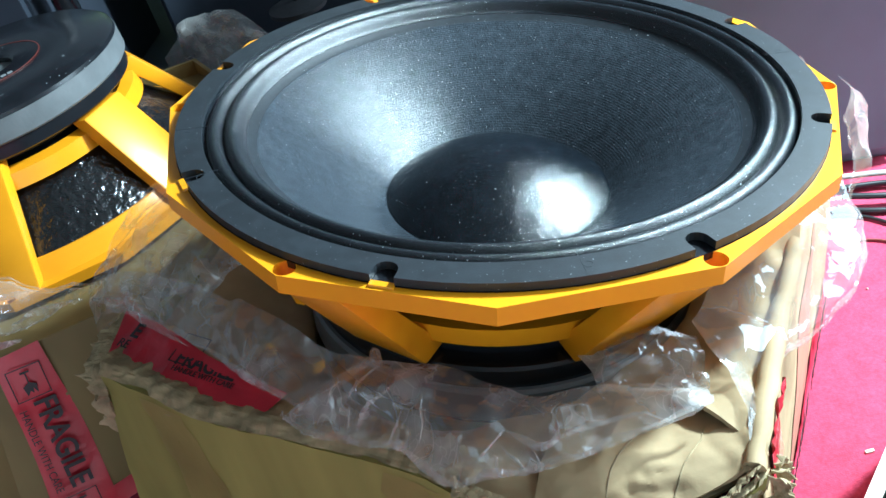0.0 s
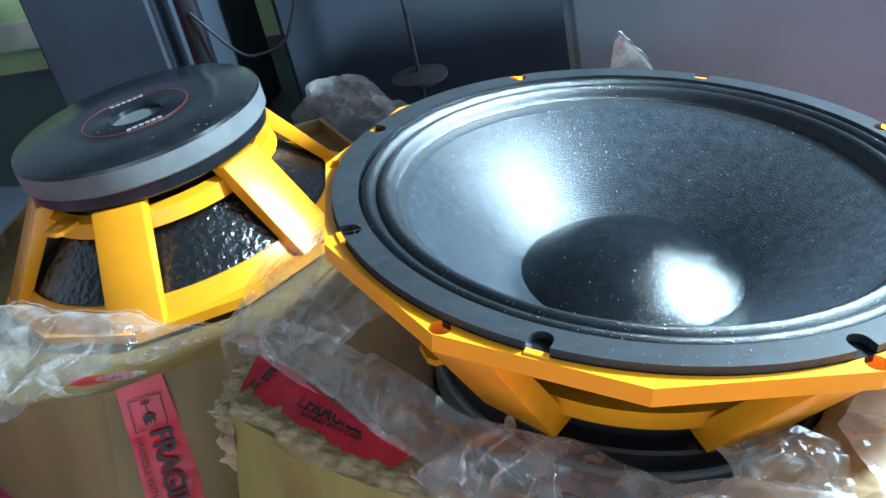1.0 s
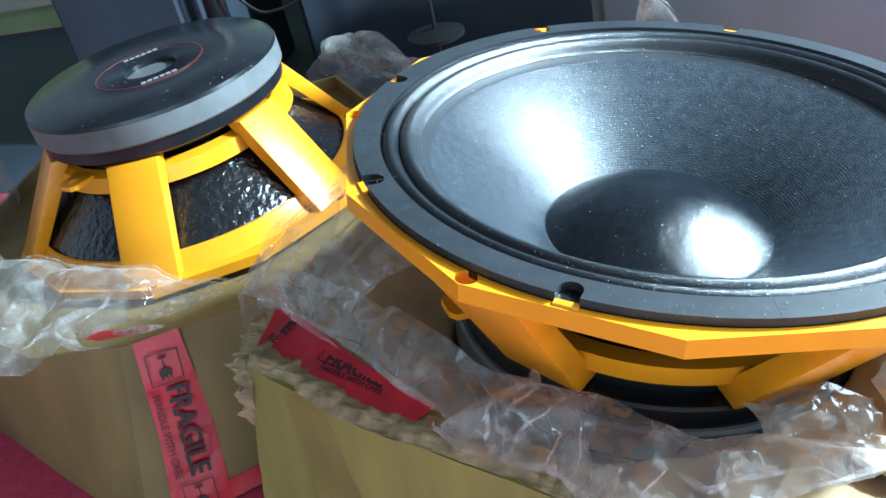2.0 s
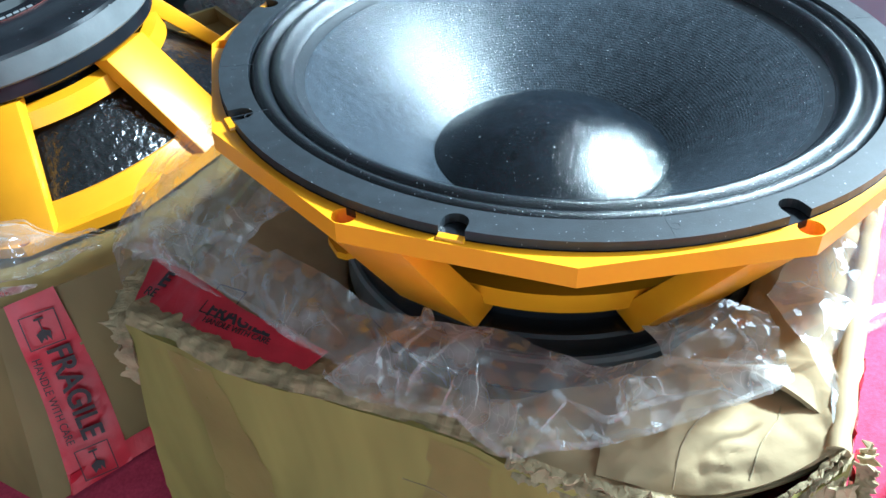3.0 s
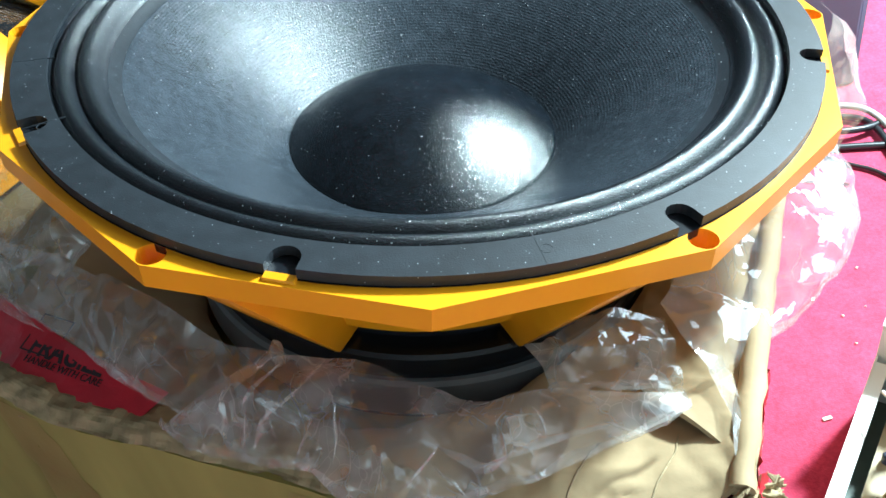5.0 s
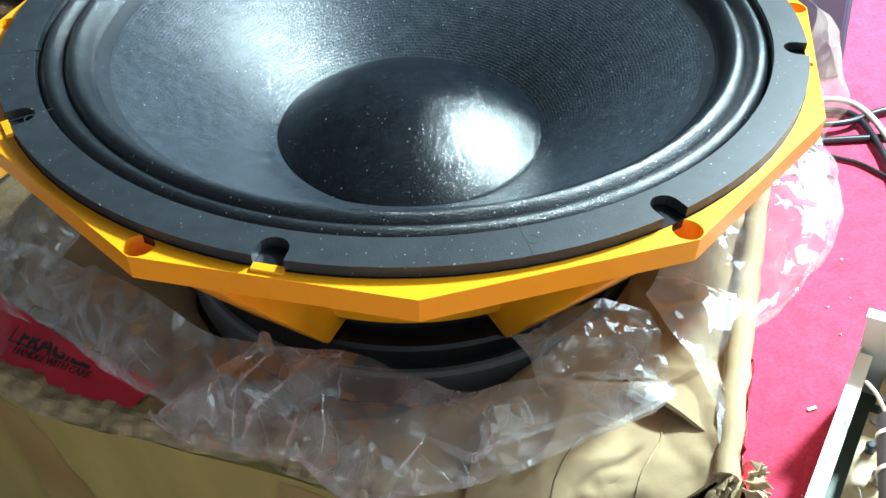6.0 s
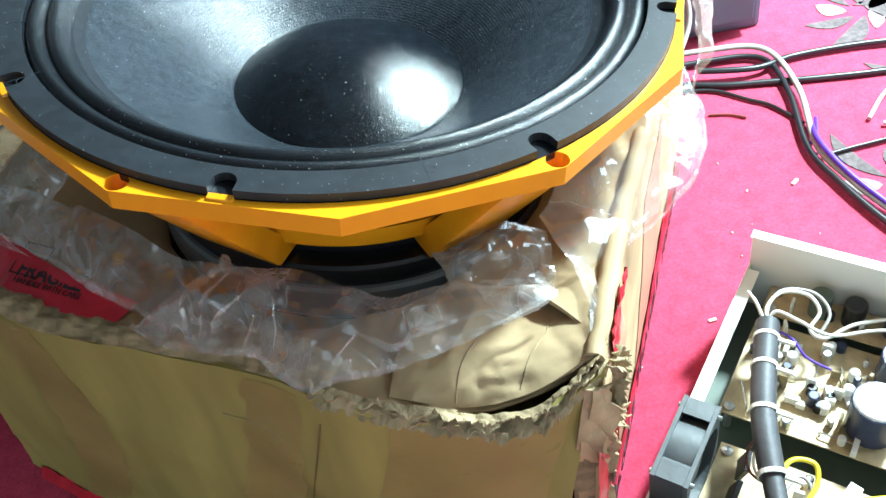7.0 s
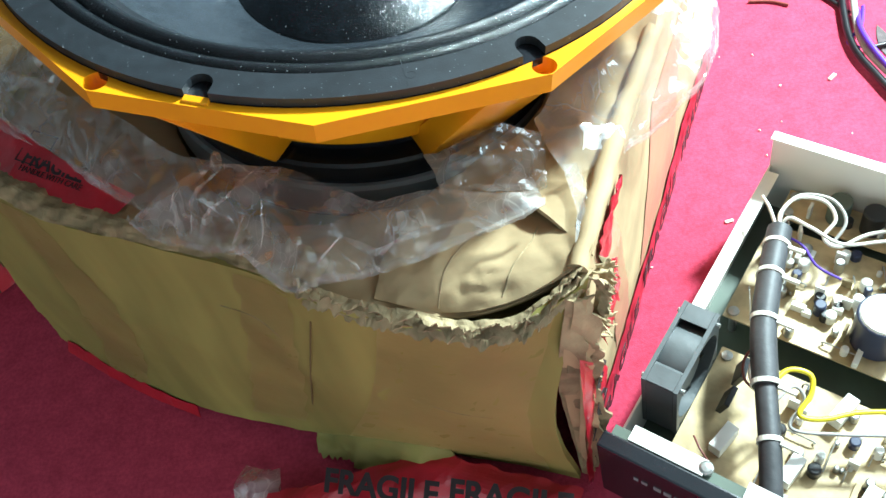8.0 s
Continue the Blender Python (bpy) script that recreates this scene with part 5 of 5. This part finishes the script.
cable([(0.33, 0.245, 0.003), (0.37, 0.236, 0.003), (0.40, 0.212, 0.003), (0.42, 0.195, 0.003), (0.44, 0.16, 0.003)], 0.002, WIRE_BLACK, "thin black cable lying on red carpet")
cable([(0.32, 0.25, 0.01), (0.36, 0.30, 0.06), (0.33, 0.33, 0.16)], 0.003, WIRE_GREY, "grey cable hanging by the cabinet")
cable([(0.36, 0.262, 0.012), (0.42, 0.252, 0.010), (0.47, 0.266, 0.006), (0.56, 0.262, 0.006), (0.66, 0.24, 0.006)], 0.0035, WIRE_BLACK, "thick black cable lying on red carpet")
cable([(0.44, 0.11, 0.004), (0.48, 0.115, 0.004), (0.54, 0.12, 0.004), (0.6, 0.12, 0.004)], 0.0022, WIRE_BLACK, "thin black cable lying on red carpet")
cable([(0.355, 0.200, 0.002), (0.375, 0.195, 0.002), (0.39, 0.186, 0.002)], 0.0013, REDLINE, "short red wire on red carpet")
cable([(0.50, 0.15, 0.004), (0.54, 0.19, 0.004), (0.58, 0.17, 0.004), (0.55, 0.13, 0.004), (0.51, 0.14, 0.004)], 0.0022, WIRE_GREY, "grey cable loop on red carpet")

fl = bpy.data.objects["floor"]


def leaf(x, y, l, w, a, mat):
    pts = []
    for k in range(10):
        t = k / 10
        pts.append((l * t, w * math.sin(math.pi * t) ** 0.8 + 0.12 * l * math.sin(math.pi * t)))
    for k in range(10):
        t = 1 - k / 10
        pts.append((l * t, -w * math.sin(math.pi * t) ** 0.8 + 0.12 * l * math.sin(math.pi * t)))
    pts = [p for i, p in enumerate(pts) if i == 0 or (Vector(p) - Vector(pts[i - 1])).length > 1e-5]
    ob = obj("leaf_motif", plate([pts], 0.0002, 0.0011), mat, fl)
    ob.matrix_local = Matrix.Translation((x, y, 0)) @ pose(0, 0, 0, 0, 0, a)


for cx, cy, a0, n in ((0.56, 0.33, 20, 9), (0.49, 0.06, 10, 4), (0.60, 0.19, 60, 8), (0.70, 0.30, 100, 9), (0.74, 0.08, 0, 8), (0.62, 0.48, 0, 9)):
    for k in range(n):
        leaf(cx + 0.012 * math.cos(k), cy + 0.012 * math.sin(k), 0.035 + 0.02 * (k % 3), 0.008 + 0.003 * (k % 2), a0 + (200 if n == 4 else 360) / n * k, MOTIF if k % 3 else MOTIF_LIGHT)
for cx, cy, l in ((0.64, 0.37, 0.09), (0.60, 0.41, 0.07), (0.68, 0.2, 0.06), (0.66, 0.42, 0.08)):
    leaf(cx, cy, l, l * 0.3, 30, MOTIF_LIGHT)
rng = random.Random(11)
for k in range(26):
    x, y = rng.uniform(0.19, 0.5), rng.uniform(-0.24, 0.2)
    if k > 20:
        x, y = rng.uniform(-0.5, -0.1), rng.uniform(-0.34, -0.2)
    s = rng.uniform(0.0005, 0.0011)
    bm = bmesh.new()
    bmesh.ops.create_icosphere(bm, subdivisions=1, radius=s)
    for v in bm.verts:
        v.co *= rng.uniform(0.7, 1.3)
    ob = tagged(obj("paper_crumb", bm, WIRE_WHITE), "small white crumb on red carpet", "crumb", "crumbs on the carpet")
    ob.location = (x, y, s * 0.8)
for x, y, l, a in ((0.286, -0.058, 0.0035, 10), (0.405, 0.085, 0.0042, 40)):
    bm = block(-l, l, -l * 0.4, l * 0.4, 0, l * 0.5, l * 0.15)
    ob = tagged(obj("paper_scrap", bm, WIRE_WHITE), "small white scrap on red carpet", "scrap", "scraps on the carpet")
    ob.matrix_world = Matrix.Translation((x, y, 0)) @ pose(0, 0, 0, 0, 0, a)

# ---- dark cabinets, post and ledge behind ----
def cabinet(name, x0, x1, y0, y1, h, label, turn=0.0, mat=DARK):
    root = group_root(name, Matrix.Translation((x0, y0, 0)) @ pose(0, 0, 0, 0, 0, turn), label, "cabinet", "dark cabinets")
    w, d = x1 - x0, y1 - y0
    part("body", block(0, w, 0.012, d, 0.0, h, 0.006), mat, root)
    part("front_board", block(0.012, w - 0.012, 0.0, 0.0125, 0.02, h - 0.02, 0.002), mat, root)
    return root


cabinet("loudspeaker_cabinet", -0.02, 0.452, 0.325, 0.80, 0.42, "large dark blue carpet-covered loudspeaker cabinet, lamplight in its colour", 0.0, COVER_LIT)
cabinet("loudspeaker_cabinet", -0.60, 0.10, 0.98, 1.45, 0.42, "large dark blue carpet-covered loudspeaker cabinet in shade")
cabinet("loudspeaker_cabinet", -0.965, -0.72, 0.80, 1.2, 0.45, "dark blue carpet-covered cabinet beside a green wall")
stand = group_root("metal_post", Matrix.Translation((-0.672, 0.82, 0.0)), "dark glossy metal post standing by the cabinet", "post")
part("tube", lathe([(0, 0.008), (0.019, 0.008), (0.019, 0.5), (0, 0.5)], 24), BLACK, stand, smooth=40)
part("base", lathe([(0, 0), (0.05, 0), (0.05, 0.005), (0.04, 0.0079), (0, 0.0079)], 30), BLACK, stand, smooth=40)
cable([(-0.66, 0.80, 0.30), (-0.60, 0.80, 0.225), (-0.56, 0.80, 0.215), (-0.51, 0.80, 0.235), (-0.47, 0.80, 0.31)], 0.0028, WIRE_BLACK, "thin dark wire hanging beside the post")
ms = group_root("round_stand", Matrix.Translation((-0.33, 0.90, 0.0)), "dark round-based stand in shade", "stand")
part("base", lathe([(0, 0.1), (0.05, 0.1), (0.05, 0.107), (0.01, 0.115), (0, 0.115)], 30), SLEEVE, ms, smooth=40)
part("rod", lathe([(0, 0.0), (0.004, 0.0), (0.004, 0.5), (0, 0.5)], 12), SLEEVE, ms, smooth=40)
tagged(obj("ledge", block(-2.2, -1.32, 1.6, 1.9, 0.065, 0.145, 0.006), GREY), "worn grey plaster ledge on a green wall", "ledge", kind="structure")
tagged(obj("wall_green", block(-2.4, -0.2, 1.62, 1.78, 0.0, 0.6), GREEN), "green painted wall with worn patches", "wall", kind="structure")
tagged(obj("mat_dark", block(-1.9, -0.02, 0.66, 1.6, 0.0005, 0.004), DARK), "dark mat on the floor", "mat", kind="structure")
